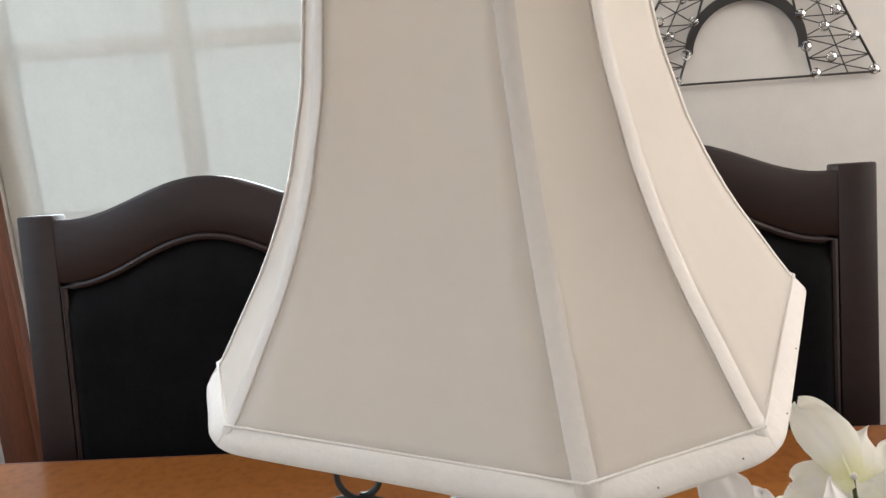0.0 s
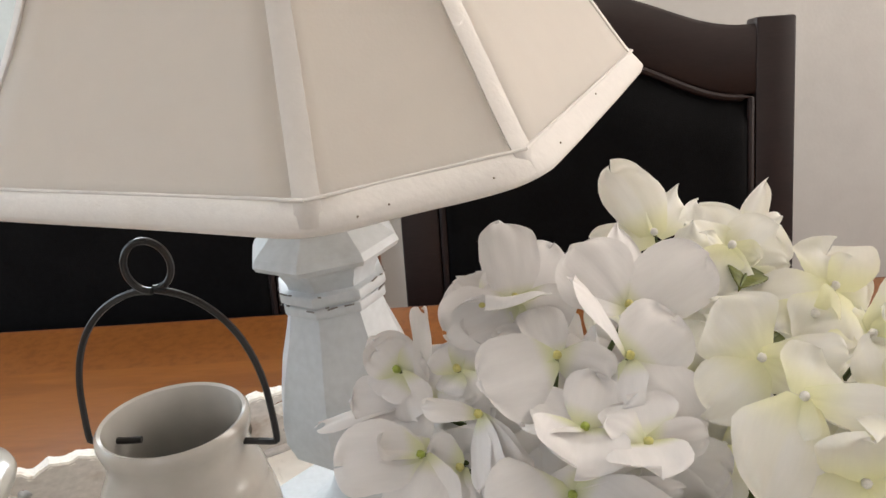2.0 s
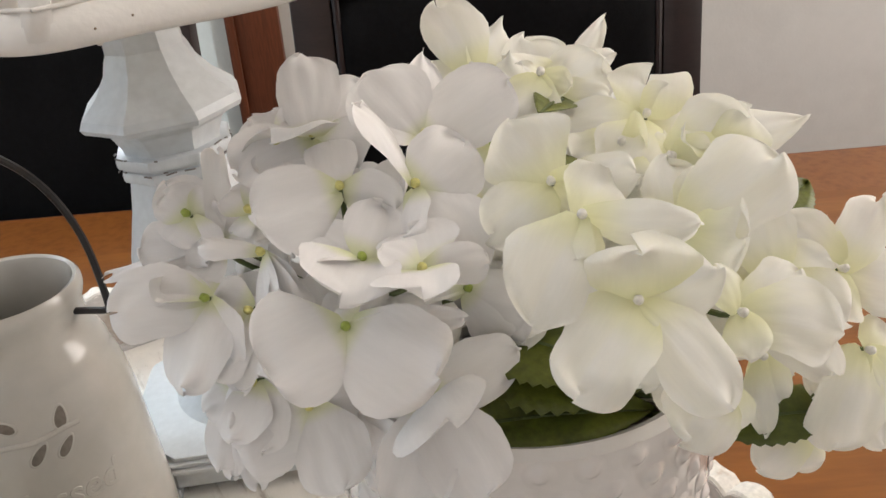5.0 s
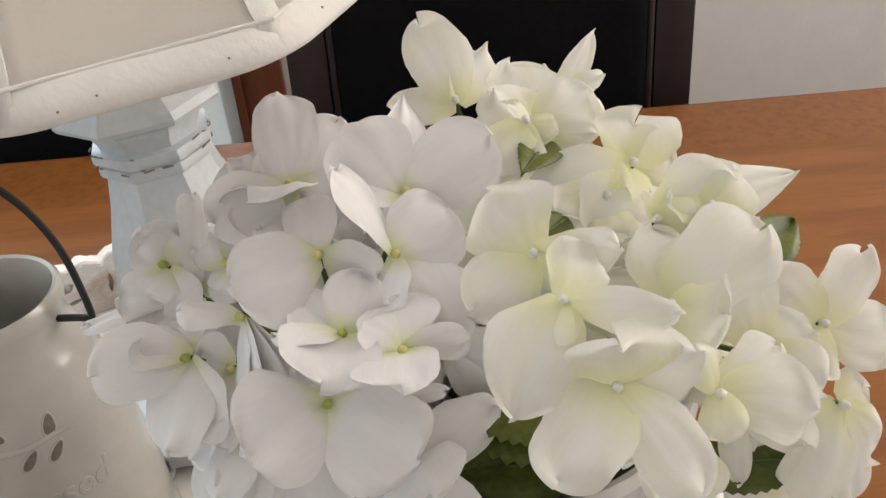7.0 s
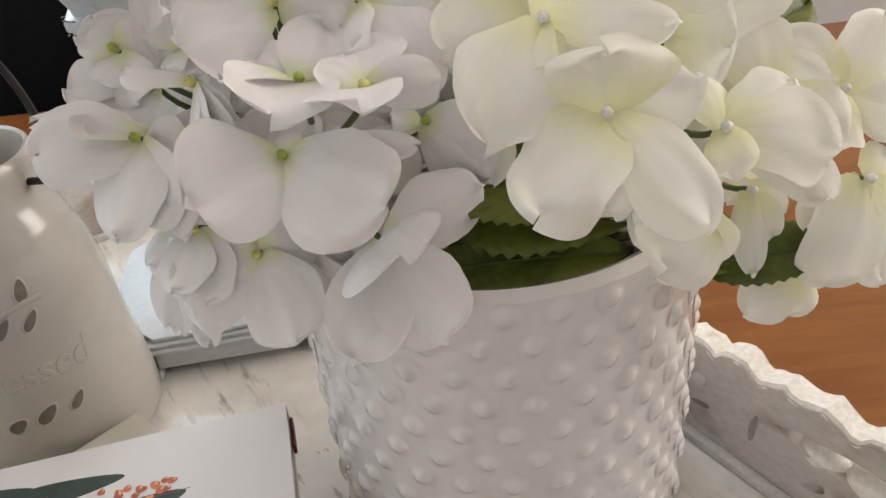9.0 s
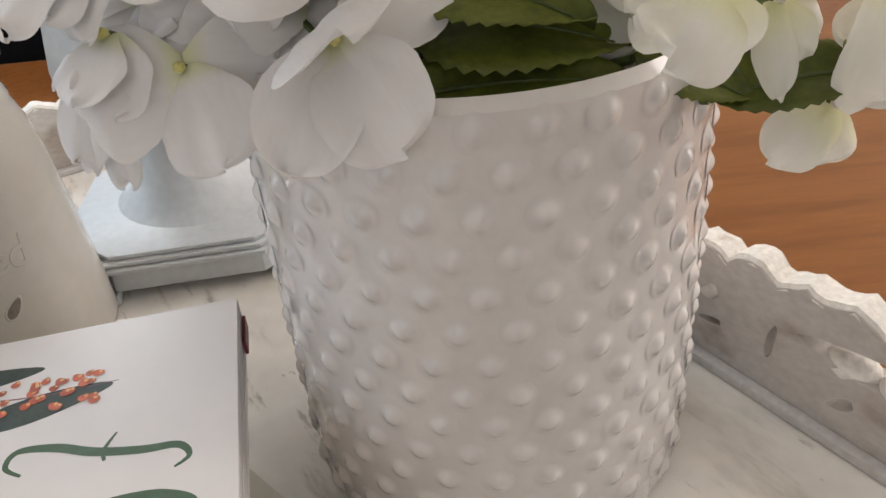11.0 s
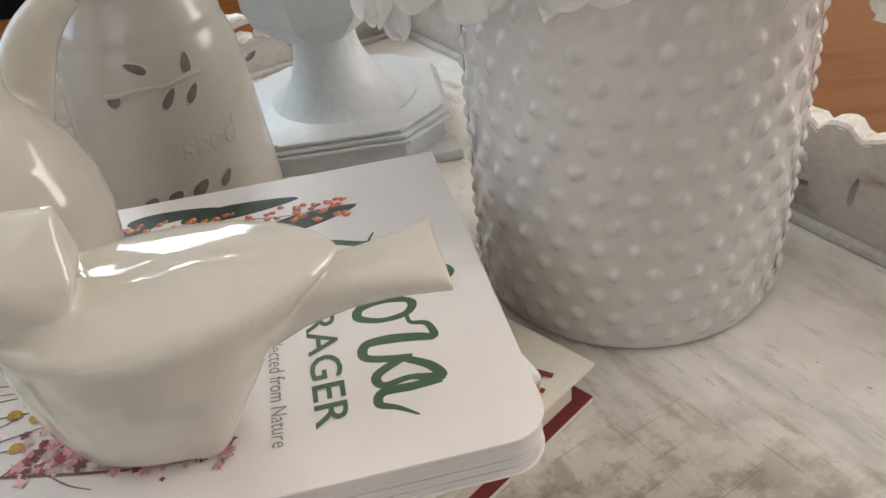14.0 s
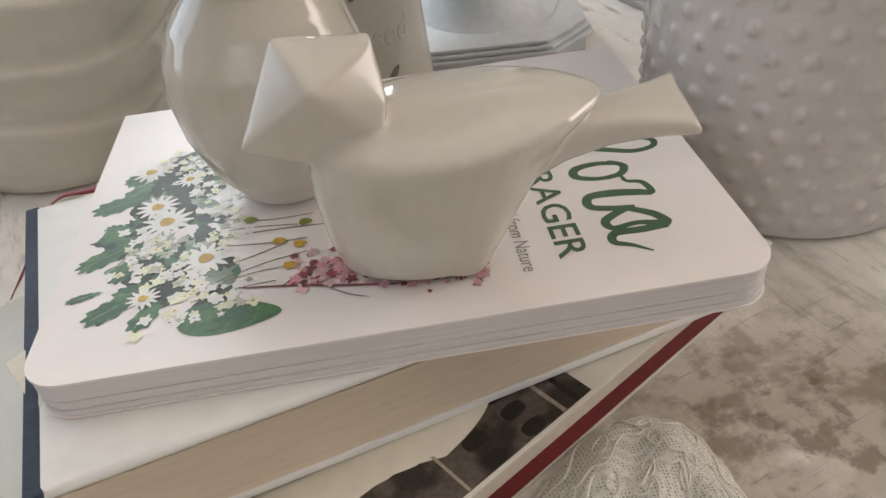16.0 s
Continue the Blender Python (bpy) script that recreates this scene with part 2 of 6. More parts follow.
def worn_top():
    """The tray's floor: white stone-look print with soft grey veins, brown scuffs and fine scratches."""
    m = mat("scuffed_marble_print", (0.91, 0.88, 0.83), 0.3, vary=0.05, scale=9, second=(0.76, 0.725, 0.665), spread=(0.42, 0.68))
    n, l = m.node_tree.nodes, m.node_tree.links
    b = n["Principled BSDF"]
    src = b.inputs["Base Color"].links[0].from_socket
    tc = n.new("ShaderNodeTexCoord")
    for scale, lo, hi, colour, st in ((11, 0.55, 0.67, (0.45, 0.40, 0.34), (5, 1, 1)), (30, 0.585, 0.72, (0.36, 0.31, 0.26), (4.5, 1, 1)), (110, 0.65, 0.73, (0.27, 0.22, 0.18), (2, 1, 1)), (7, 0.55, 0.70, (0.55, 0.53, 0.49), (3.2, 0.9, 1))):
        mp = n.new("ShaderNodeMapping")
        mp.inputs["Scale"].default_value, mp.inputs["Rotation"].default_value = st, (0, 0, radians(4))
        l.new(tc.outputs["Object"], mp.inputs[0])
        nz = n.new("ShaderNodeTexNoise")
        nz.inputs["Scale"].default_value, nz.inputs["Detail"].default_value, nz.inputs["Roughness"].default_value = scale, 8, 0.66
        l.new(mp.outputs[0], nz.inputs[0])
        r = n.new("ShaderNodeMapRange")
        r.interpolation_type = "SMOOTHSTEP"
        r.inputs[1].default_value, r.inputs[2].default_value, r.inputs[4].default_value = lo, hi, 0.8
        l.new(nz.outputs[0], r.inputs[0])
        mx = n.new("ShaderNodeMix")
        mx.data_type = "RGBA"
        mx.inputs["B"].default_value = (*colour, 1)
        l.new(r.outputs[0], mx.inputs["Factor"]), l.new(src, mx.inputs["A"])
        src = mx.outputs["Result"]
    # the near corner is rubbed down to the grey-brown ground coat, in blotches crossed by fine square scratches
    sx = n.new("ShaderNodeVectorMath")
    sx.operation = "DISTANCE"
    sx.inputs[1].default_value = (-0.05, -0.19, 0.014)
    l.new(tc.outputs["Object"], sx.inputs[0])
    for far, near, lo, hi, colour, top, scale, st in ((0.135, 0.05, 0.2, 0.52, (0.40, 0.355, 0.295), 0.8, 24, (1, 1, 1)), (0.125, 0.04, 0.47, 0.62, (0.225, 0.175, 0.13), 0.8, 34, (1, 1.3, 1)), (0.13, 0.04, 0.5, 0.64, (0.2, 0.155, 0.115), 0.75, 90, (1, 1, 1)),
                                                      (0.15, 0.06, 0.6, 0.68, (0.2, 0.16, 0.125), 0.5, 60, (9, 0.5, 1)), (0.15, 0.06, 0.6, 0.68, (0.2, 0.16, 0.125), 0.5, 60, (0.5, 9, 1))):
        d = n.new("ShaderNodeMapRange")
        d.interpolation_type = "SMOOTHSTEP"
        d.inputs[1].default_value, d.inputs[2].default_value, d.inputs[3].default_value, d.inputs[4].default_value = near, far, top, 0.0
        l.new(sx.outputs["Value"], d.inputs[0])
        mp = n.new("ShaderNodeMapping")
        mp.inputs["Scale"].default_value = st
        l.new(tc.outputs["Object"], mp.inputs[0])
        blot = n.new("ShaderNodeTexNoise")
        blot.inputs["Scale"].default_value, blot.inputs["Detail"].default_value, blot.inputs["Roughness"].default_value = scale, 7, 0.62
        l.new(mp.outputs[0], blot.inputs[0])
        r = n.new("ShaderNodeMapRange")
        r.interpolation_type = "SMOOTHSTEP"
        r.inputs[1].default_value, r.inputs[2].default_value = lo, hi
        l.new(blot.outputs[0], r.inputs[0])
        times = n.new("ShaderNodeMath")
        times.operation = "MULTIPLY"
        l.new(d.outputs[0], times.inputs[0]), l.new(r.outputs[0], times.inputs[1])
        mx = n.new("ShaderNodeMix")
        mx.data_type = "RGBA"
        mx.inputs["B"].default_value = (*colour, 1)
        l.new(times.outputs[0], mx.inputs["Factor"]), l.new(src, mx.inputs["A"])
        src = mx.outputs["Result"]
    l.new(src, b.inputs["Base Color"])
    return m


TRAY_TOP = worn_top()


def glow(name, colour, strength):
    m = bpy.data.materials.new(name)
    m.use_nodes = True
    n, l = m.node_tree.nodes, m.node_tree.links
    e = n.new("ShaderNodeEmission")
    e.inputs[0].default_value, e.inputs[1].default_value = (*colour, 1), strength
    l.new(e.outputs[0], n["Material Output"].inputs[0])
    return m


DAYLIGHT = glow("overcast_sky_backdrop", (0.95, 1.0, 0.96), 1.3)
BULB = glow("warm_bulb", (1.0, 0.88, 0.74), 1700.0)


def sheer():
    m = mat("sheer_white_voile", (0.8, 0.8, 0.77), 0.9, vary=0.02, scale=20, translucent=0.75)
    n, l = m.node_tree.nodes, m.node_tree.links
    surf = n["Material Output"].inputs[0].links[0].from_socket
    t = n.new("ShaderNodeBsdfTransparent")
    mx = n.new("ShaderNodeMixShader")
    mx.inputs[0].default_value = 0.3
    l.new(surf, mx.inputs[1]), l.new(t.outputs[0], mx.inputs[2]), l.new(mx.outputs[0], n["Material Output"].inputs[0])
    return m


SHEER = sheer()


def net():
    """Fine cloth of loose threads: part of it is air."""
    m = mat("fine_ivory_net", (0.84, 0.82, 0.76), 0.9, vary=0.08, scale=90, translucent=0.25)
    n, l = m.node_tree.nodes, m.node_tree.links
    surf = n["Material Output"].inputs[0].links[0].from_socket
    tc = next(k for k in n if k.type == "TEX_COORD")
    v = n.new("ShaderNodeTexVoronoi")
    v.feature = "DISTANCE_TO_EDGE"
    v.inputs["Scale"].default_value, v.inputs["Randomness"].default_value = 900, 0.3
    l.new(tc.outputs["Object"], v.inputs[0])
    r = n.new("ShaderNodeMapRange")
    r.inputs[1].default_value, r.inputs[2].default_value, r.inputs[3].default_value, r.inputs[4].default_value = 0.08, 0.3, 0.1, 0.6
    l.new(v.outputs[0], r.inputs[0])
    t = n.new("ShaderNodeBsdfTransparent")
    mx = n.new("ShaderNodeMixShader")
    l.new(r.outputs[0], mx.inputs[0])
    l.new(surf, mx.inputs[1]), l.new(t.outputs[0], mx.inputs[2]), l.new(mx.outputs[0], n["Material Output"].inputs[0])
    return m


NET = net()


# ---- building helpers: bmesh in centimetres ----
def place(x, y, z, rz=0, rx=0, ry=0):
    """A pose from centimetres in the axes of the top book."""
    return pose(x * CM, y * CM, Z0 + z * CM, rx, ry, rz)


def in_room(x, y, z, rz=0):
    """A pose from centimetres in the room's axes, z from the floor."""
    return ROOM @ pose(x * CM, y * CM, z * CM, 0, 0, rz)


def thing(name, m, label, category, group="", kind=""):
    ob = new(name)
    ob.matrix_world = m
    ob.empty_display_size = 0.02
    return tagged(ob, label, category, group, kind)


def to_mesh(name, bm, material, smooth=True):
    for v in bm.verts:
        v.co *= CM
    me = bpy.data.meshes.new(name)
    bm.normal_update()
    bm.to_mesh(me)
    bm.free()
    me.materials.append(material)
    if smooth:
        for p in me.polygons:
            p.use_smooth = True
        if smooth != "all":
            me.set_sharp_from_angle(angle=radians(smooth if smooth is not True else 35))
    return me


def part(name, bm, material, parent, label="", smooth=True, m=None):
    ob = new(name, to_mesh(name, bm, material, smooth))
    ob.parent = parent
    if m is not None:
        ob.matrix_local = m
    if label:
        tagged(ob, label)
    return ob


def solo(name, bm, material, m, label, category, group="", kind="", smooth=True):
    ob = new(name, to_mesh(name, bm, material, smooth))
    ob.matrix_world = m
    return tagged(ob, label, category, group, kind)


def box(x0, x1, y0, y1, z0, z1, bevel=0.0, seg=2, bm=None):
    bm = bm or bmesh.new()
    r = bmesh.ops.create_cube(bm, size=1)
    for v in r["verts"]:
        v.co = Vector(((x0 + x1) / 2 + v.co.x * (x1 - x0), (y0 + y1) / 2 + v.co.y * (y1 - y0), (z0 + z1) / 2 + v.co.z * (z1 - z0)))
    if bevel:
        es = list({e for v in r["verts"] for e in v.link_edges})
        bmesh.ops.bevel(bm, geom=es, offset=bevel, segments=seg, profile=0.5, affect="EDGES")
    return bm


def loft(rings, bm=None, closed=True, caps=True):
    """Skins a row of rings of equally many points."""
    bm = bm or bmesh.new()
    rows = [[bm.verts.new(p) for p in ring] for ring in rings]
    n = len(rows[0])
    for a, b in zip(rows, rows[1:]):
        for i in range(n if closed else n - 1):
            j = (i + 1) % n
            bm.faces.new((a[i], a[j], b[j], b[i]))
    if caps and closed:
        bm.faces.new(rows[0][::-1]), bm.faces.new(rows[-1])
    return bm


def lathe(profile, n=48, bm=None, caps=True, cx=0, cy=0):
    return loft([[(cx + r * math.cos(2 * math.pi * i / n), cy + r * math.sin(2 * math.pi * i / n), z) for i in range(n)] for r, z in profile], bm, True, caps)


def prism(outline, z0, z1, bevel=0.0, bm=None):
    bm = bm or bmesh.new()
    low = [bm.verts.new((x, y, z0)) for x, y in outline]
    f = bm.faces.new(low)
    r = bmesh.ops.extrude_face_region(bm, geom=[f])
    up = [g for g in r["geom"] if isinstance(g, bmesh.types.BMVert)]
    for v in up:
        v.co.z = z1
    bmesh.ops.recalc_face_normals(bm, faces=bm.faces)
    if bevel:
        es = [e for e in bm.edges if abs(e.verts[0].co.z - e.verts[1].co.z) < 1e-6]
        bmesh.ops.bevel(bm, geom=es, offset=bevel, segments=2, profile=0.5, affect="EDGES")
    return bm


def tube(points, r, n=10, bm=None, closed=False):
    """A round rod along points; r a number or one number a point."""
    bm = bm or bmesh.new()
    pts = [Vector(p) for p in points]
    rings, up = [], Vector((0.31, 0.17, 0.93)).normalized()
    for i, p in enumerate(pts):
        a, b = pts[max(i - 1, 0)], pts[min(i + 1, len(pts) - 1)]
        if closed:
            a, b = pts[i - 1], pts[(i + 1) % len(pts)]
        d = (b - a).normalized()
        u = (up - d * up.dot(d))
        u = u.normalized() if u.length > 1e-4 else d.orthogonal().normalized()
        up = u
        w = d.cross(u)
        rad = r if isinstance(r, (int, float)) else r[i]
        rings.append([p + (u * math.cos(2 * math.pi * k / n) + w * math.sin(2 * math.pi * k / n)) * rad for k in range(n)])
    if closed:
        rings.append(rings[0])
    bm = loft(rings, bm, True, not closed)
    if closed:
        bmesh.ops.remove_doubles(bm, verts=bm.verts, dist=1e-5)
    return bm


def curve(points, steps=6, closed=False):
    """Catmull-Rom through the points."""
    pts = [Vector(p) for p in points]
    n, out = len(pts), []
    for i in range(n if closed else n - 1):
        get = (lambda k: pts[k % n]) if closed else (lambda k: pts[min(max(k, 0), n - 1)])
        p0, p1, p2, p3 = get(i - 1), get(i), get(i + 1), get(i + 2)
        for s in range(steps):
            t = s / steps
            out.append(0.5 * (2 * p1 + (p2 - p0) * t + (2 * p0 - 5 * p1 + 4 * p2 - p3) * t * t + (3 * p1 - p0 - 3 * p2 + p3) * t ** 3))
    return out if closed else out + [pts[-1]]


def solidify(ob, thick, offset=-1.0):
    mod = ob.modifiers.new("thickness", "SOLIDIFY")
    mod.thickness, mod.offset = thick * CM, offset
    return ob


def lettering(name, text, size, material, parent, m, label="", width=None, shear=0.0, bold=0.0):
    """Flat printed letters from the built-in font, as a mesh; size in cm, cap height about 0.7 of it."""
    cu = bpy.data.curves.new(name, "FONT")
    cu.body, cu.size, cu.shear, cu.offset, cu.resolution_u = text, size * CM, shear, bold * CM, 3
    tmp = bpy.data.objects.new(name, cu)
    me = bpy.data.meshes.new_from_object(tmp)
    bpy.data.objects.remove(tmp)
    bpy.data.curves.remove(cu)
    me.materials.clear()
    me.materials.append(material)
    if width:
        xs = [v.co.x for v in me.vertices]
        k = width * CM / (max(xs) - min(xs))
        for v in me.vertices:
            v.co.x *= k
    ob = new(name, me)
    ob.parent, ob.matrix_local = parent, m
    return tagged(ob, label) if label else ob


# ---- the room: floor 0, room axes in cm ----
WALL_Y = 118


def wall_with_opening(name, x0, x1, z0, z1, ox0, ox1, oz0, oz1, thick, m):
    bm = bmesh.new()
    for a, b, c, d in ((x0, ox0, z0, z1), (ox1, x1, z0, z1), (ox0, ox1, oz1, z1), (ox0, ox1, z0, oz0)):
        if b - a > 0.01 and d - c > 0.01:
            box(a, b, 0, thick, c, d, bm=bm)
    return solo(name, bm, WALL, m, "off-white painted plaster wall", "wall", kind="structure", smooth=False)


DOOR_X0, DOOR_X1 = -98, -23
wall_with_opening("wall_north", -200, 200, 0, 250, DOOR_X0, DOOR_X1, 0.5, 205, 14, in_room(0, WALL_Y, 0))
wall_with_opening("wall_east", -118, 220, 0, 250, -104, 20, 88, 222, 14, in_room(200, 0, 0, 90) @ pose(0, 0, 0, 0, 0, 180) @ pose(0, -0.14, 0))
wall_with_opening("wall_west", -220, 118, 0, 250, -16, 100, 85, 220, 14, in_room(-140, 0, 0, 90))
wall_with_opening("wall_south", -200, 200, 0, 250, -32, 132, 93, 226, 14, in_room(0, -220, 0, 180))
solo("floor", box(-200, 200, -220, 118, -6, 0), FLOOR, in_room(0, 0, 0), "brown wooden floor boards", "floor", kind="structure", smooth=False)
solo("ceiling", box(-200, 200, -220, 118, 250, 256), CEIL, in_room(0, 0, 0), "plain white ceiling", "ceiling", kind="structure", smooth=False)
solo("ground", box(-3000, 3000, -3000, 3000, -30, -20), FLOOR, in_room(0, 0, 0), "dark ground outside the house", "ground", kind="structure", smooth=False)

# glazed door in the far wall, brown casing, white leaf with bars behind a sheer voile
door = thing("door_1", in_room((DOOR_X0 + DOOR_X1) / 2, WALL_Y, 0), "white glazed door with bars behind sheer voile in brown wooden casing", "door", kind="structure")
for s in (-1, 1):
    part("casing_post", box(37.5 * s, 45.3 * s, -2.4, -0.3, 0, 212, 0.35) if s > 0 else box(-45.3, -37.5, -2.4, -0.3, 0, 212, 0.35), CASING, door, "red-brown wooden casing")
    part("casing_bead", box(36.2, 37.8, -3.0, -0.3, 0, 205, 0.3) if s > 0 else box(-37.8, -36.2, -3.0, -0.3, 0, 205, 0.3), CASING, door)
part("casing_head", box(-45.3, 45.3, -2.4, -0.3, 205, 212, 0.35), CASING, door)
part("bottom_panel", box(-37.2, 37.2, 3, 6.5, 1, 24, 0.4), WHITE_PAINT, door)
for x0, x1 in ((-37.2, -32.5), (32.5, 37.2)):
    part("stile", box(x0, x1, 2.6, 6.9, 24, 204, 0.4), WHITE_PAINT, door)
for z0, z1 in ((24, 29), (88, 93), (200, 204)):
    part("rail", box(-32.5, 32.5, 2.6, 6.9, z0, z1, 0.4), WHITE_PAINT, door)
part("muntin", box(-1.7, 1.7, 2.9, 6.6, 93, 200, 0.3), WHITE_PAINT, door)
part("muntin", box(-1.7, 1.7, 2.9, 6.6, 29, 88, 0.3), WHITE_PAINT, door)
for z in (123.5, 154, 184):
    for x0, x1 in ((-32.5, -1.7), (1.7, 32.5)):
        part("muntin", box(x0, x1, 2.9, 6.6, z - 1.6, z + 1.6, 0.3), WHITE_PAINT, door)
for i, x0 in enumerate((-32.5, 1.7)):
    for z0, z1 in ((29, 88), (93, 121.9), (125.1, 152.4), (155.6, 182.4), (185.6, 200)):
        p = part("pane", box(x0, x0 + 30.8, 4.6, 4.9, z0, z1), PANE, door, smooth=False)
        p.visible_shadow = False
bm = bmesh.new()
rows = [[(-36.8 + 73.6 * i / 60, 1.9 + 0.12 * math.sin(i * 1.7) + 0.08 * math.sin(i * 0.61), z) for i in range(61)] for z in (26, 89, 130, 170, 203)]
loft(rows, bm, closed=False)
part("voile", bm, SHEER, door, "sheer white voile panel", smooth="all")
solo("backdrop", box(-260, 140, 0, 2, -20, 300), DAYLIGHT, in_room(0, WALL_Y + 110, 0), "pale overcast daylight outside", "backdrop", kind="structure", smooth=False)


# ---- dining table ----
def dining_table():
    t = thing("dining_table", in_room(0, 0, 0), "orange-brown cherry dining table with mottled burl veneer border", "table")
    top = 82.6 + TABLE
    x0, x1, y0, y1 = -105, 105, -48, 55.4
    b = 11.0
    part("centre_panel", box(x0 + b, x1 - b, y0 + b, y1 - b, top - 3.2, top), TABLE_WOOD, t, smooth=False)
    part("border_band", box(x0 + 0.4, x1 - 0.4, y1 - b, y1 - 0.6, top - 3.2, top), BURL, t, "mottled burl veneer band", smooth=False)
    part("border_band", box(x0 + 0.4, x1 - 0.4, y0 + 0.6, y0 + b, top - 3.2, top), BURL, t, "mottled burl veneer band", smooth=False)
    for a, c in ((x0 + 0.6, x0 + b), (x1 - b, x1 - 0.6)):
        part("border_band", box(a, c, y0 + b, y1 - b, top - 3.2, top), BURL, t, smooth=False)
    for a, c, d, e in ((x0 - 0.6, x1 + 0.6, y1 - 0.6, y1), (x0 - 0.6, x1 + 0.6, y0, y0 + 0.6), (x0 - 0.6, x0 + 0.4, y0 + 0.6, y1 - 0.6), (x1 - 0.4, x1 + 0.6, y0 + 0.6, y1 - 0.6)):
        part("edge_moulding", box(a, c, d, e, top - 3.4, top - 0.05, 0.25), CASING, t)
    for a, c, d, e in ((x0 + 8, x1 - 8, y1 - 11, y1 - 9), (x0 + 8, x1 - 8, y0 + 9, y0 + 11), (x0 + 8, x0 + 10, y0 + 11, y1 - 11), (x1 - 10, x1 - 8, y0 + 11, y1 - 11)):
        part("apron", box(a, c, d, e, top - 12, top - 3.2), CASING, t)
    for x in (x0 + 10, x1 - 10):
        for y in (y0 + 11, y1 - 11):
            part("leg", lathe([(2.2, 0), (2.6, 3), (2.0, 8), (3.6, 40), (3.9, 55), (3.0, 58), (4.2, 60), (4.2, top - 3.2)], 20, cx=x, cy=y), CASING, t)


dining_table()


# ---- dining chairs ----
def arch(x, half, lift):
    """The camel-back curve of the top rail."""
    u = abs(x) / half
    return lift * 0.5 * (1 + math.cos(math.pi * min(1, u * 1.08)))


def dining_chair(x, y, label):
    lean = pose(0, 0, 0, -8, 0, 0)
    c = thing("dining_chair", in_room(x, y, 0), label, "chair", "dining chairs")
    half, z0, ztop = 22.4, 46, 102.2
    up = pose(0, 0, 0.46) @ lean
    h = ztop - z0
    for s in (-1, 1):
        a, b = (half - 4.4) * s, half * s
        part("back_post", box(min(a, b), max(a, b), 0, 3.2, -1, h, 0.3), DARK_WOOD, c, m=up)
        part("rear_leg", box(min(a, b) , max(a, b), 0.2, 3.6, -46, -1.2, 0.3), DARK_WOOD, c, m=pose(0, 0, 0.46))
        part("front_leg", box(min(a, b), max(a, b), -40, -36, 0, 42, 0.4), DARK_WOOD, c)
    n = 36
    w = half - 4.4
    rail = bmesh.new()
    rings = []
    for i in range(n + 1):
        xx = -w + 2 * w * i / n
        top, low = h - 0.7 + arch(xx, w, 4.2), h - 8.2 + arch(xx, w, 5.0)
        rings.append([(xx, 0.35, low), (xx, 0.1, low + 0.4), (xx, 0.1, top - 0.5), (xx, 0.5, top), (xx, 2.5, top), (xx, 2.9, top - 0.5), (xx, 2.9, low)])
    part("top_rail", loft(rings, rail), DARK_WOOD, c, "arched dark wooden top rail", m=up, smooth=50)
    pad = bmesh.new()
    rings = []
    for i in range(n + 1):
        xx = -w + 2 * w * i / n
        low, top = 7.0, h - 8.2 + arch(xx, w, 5.0)
        e = min(1, (w - abs(xx)) / 2.6)
        bulge = 1.3 * math.sqrt(max(0, 1 - (1 - e) ** 2))
        col = []
        for k in range(13):
            u = k / 12
            f = min(1, min(u, 1 - u) * 9)
            col.append((xx, 0.9 - bulge * math.sqrt(max(0, 1 - (1 - f) ** 2)), low + (top - low) * u))
        rings.append(col)
    loft(rings, pad, closed=False)
    part("back_cushion", pad, LEATHER, c, "padded black leather back", m=up, smooth="all")
    part("cushion_backing", box(-w, w, 1.3, 2.4, 7, h - 8.5), LEATHER, c, m=up)
    bead = [(-w + 0.5, 0.25, 7.5)] + [(-w + 0.5 + (2 * w - 1) * i / 30, 0.2, h - 8.6 + arch(-w + 0.5 + (2 * w - 1) * i / 30, w, 5.0)) for i in range(31)] + [(w - 0.5, 0.25, 7.5)]
    part("bead_moulding", tube(bead, 0.42, 8), DARK_WOOD, c, m=up)
    part("lower_rail", box(-w, w, 0.4, 2.8, 2, 7, 0.3), DARK_WOOD, c, m=up)
    part("seat", box(-half, half, -40, 1, 42, 49, 1.6, 3), LEATHER, c, "padded black leather seat")


dining_chair(-39.2, 56.6, "dark brown wooden dining chair, arched black leather back, before glazed door")
dining_chair(15.9, 58.2, "dark brown wooden dining chair, arched black leather back, below wire tower")


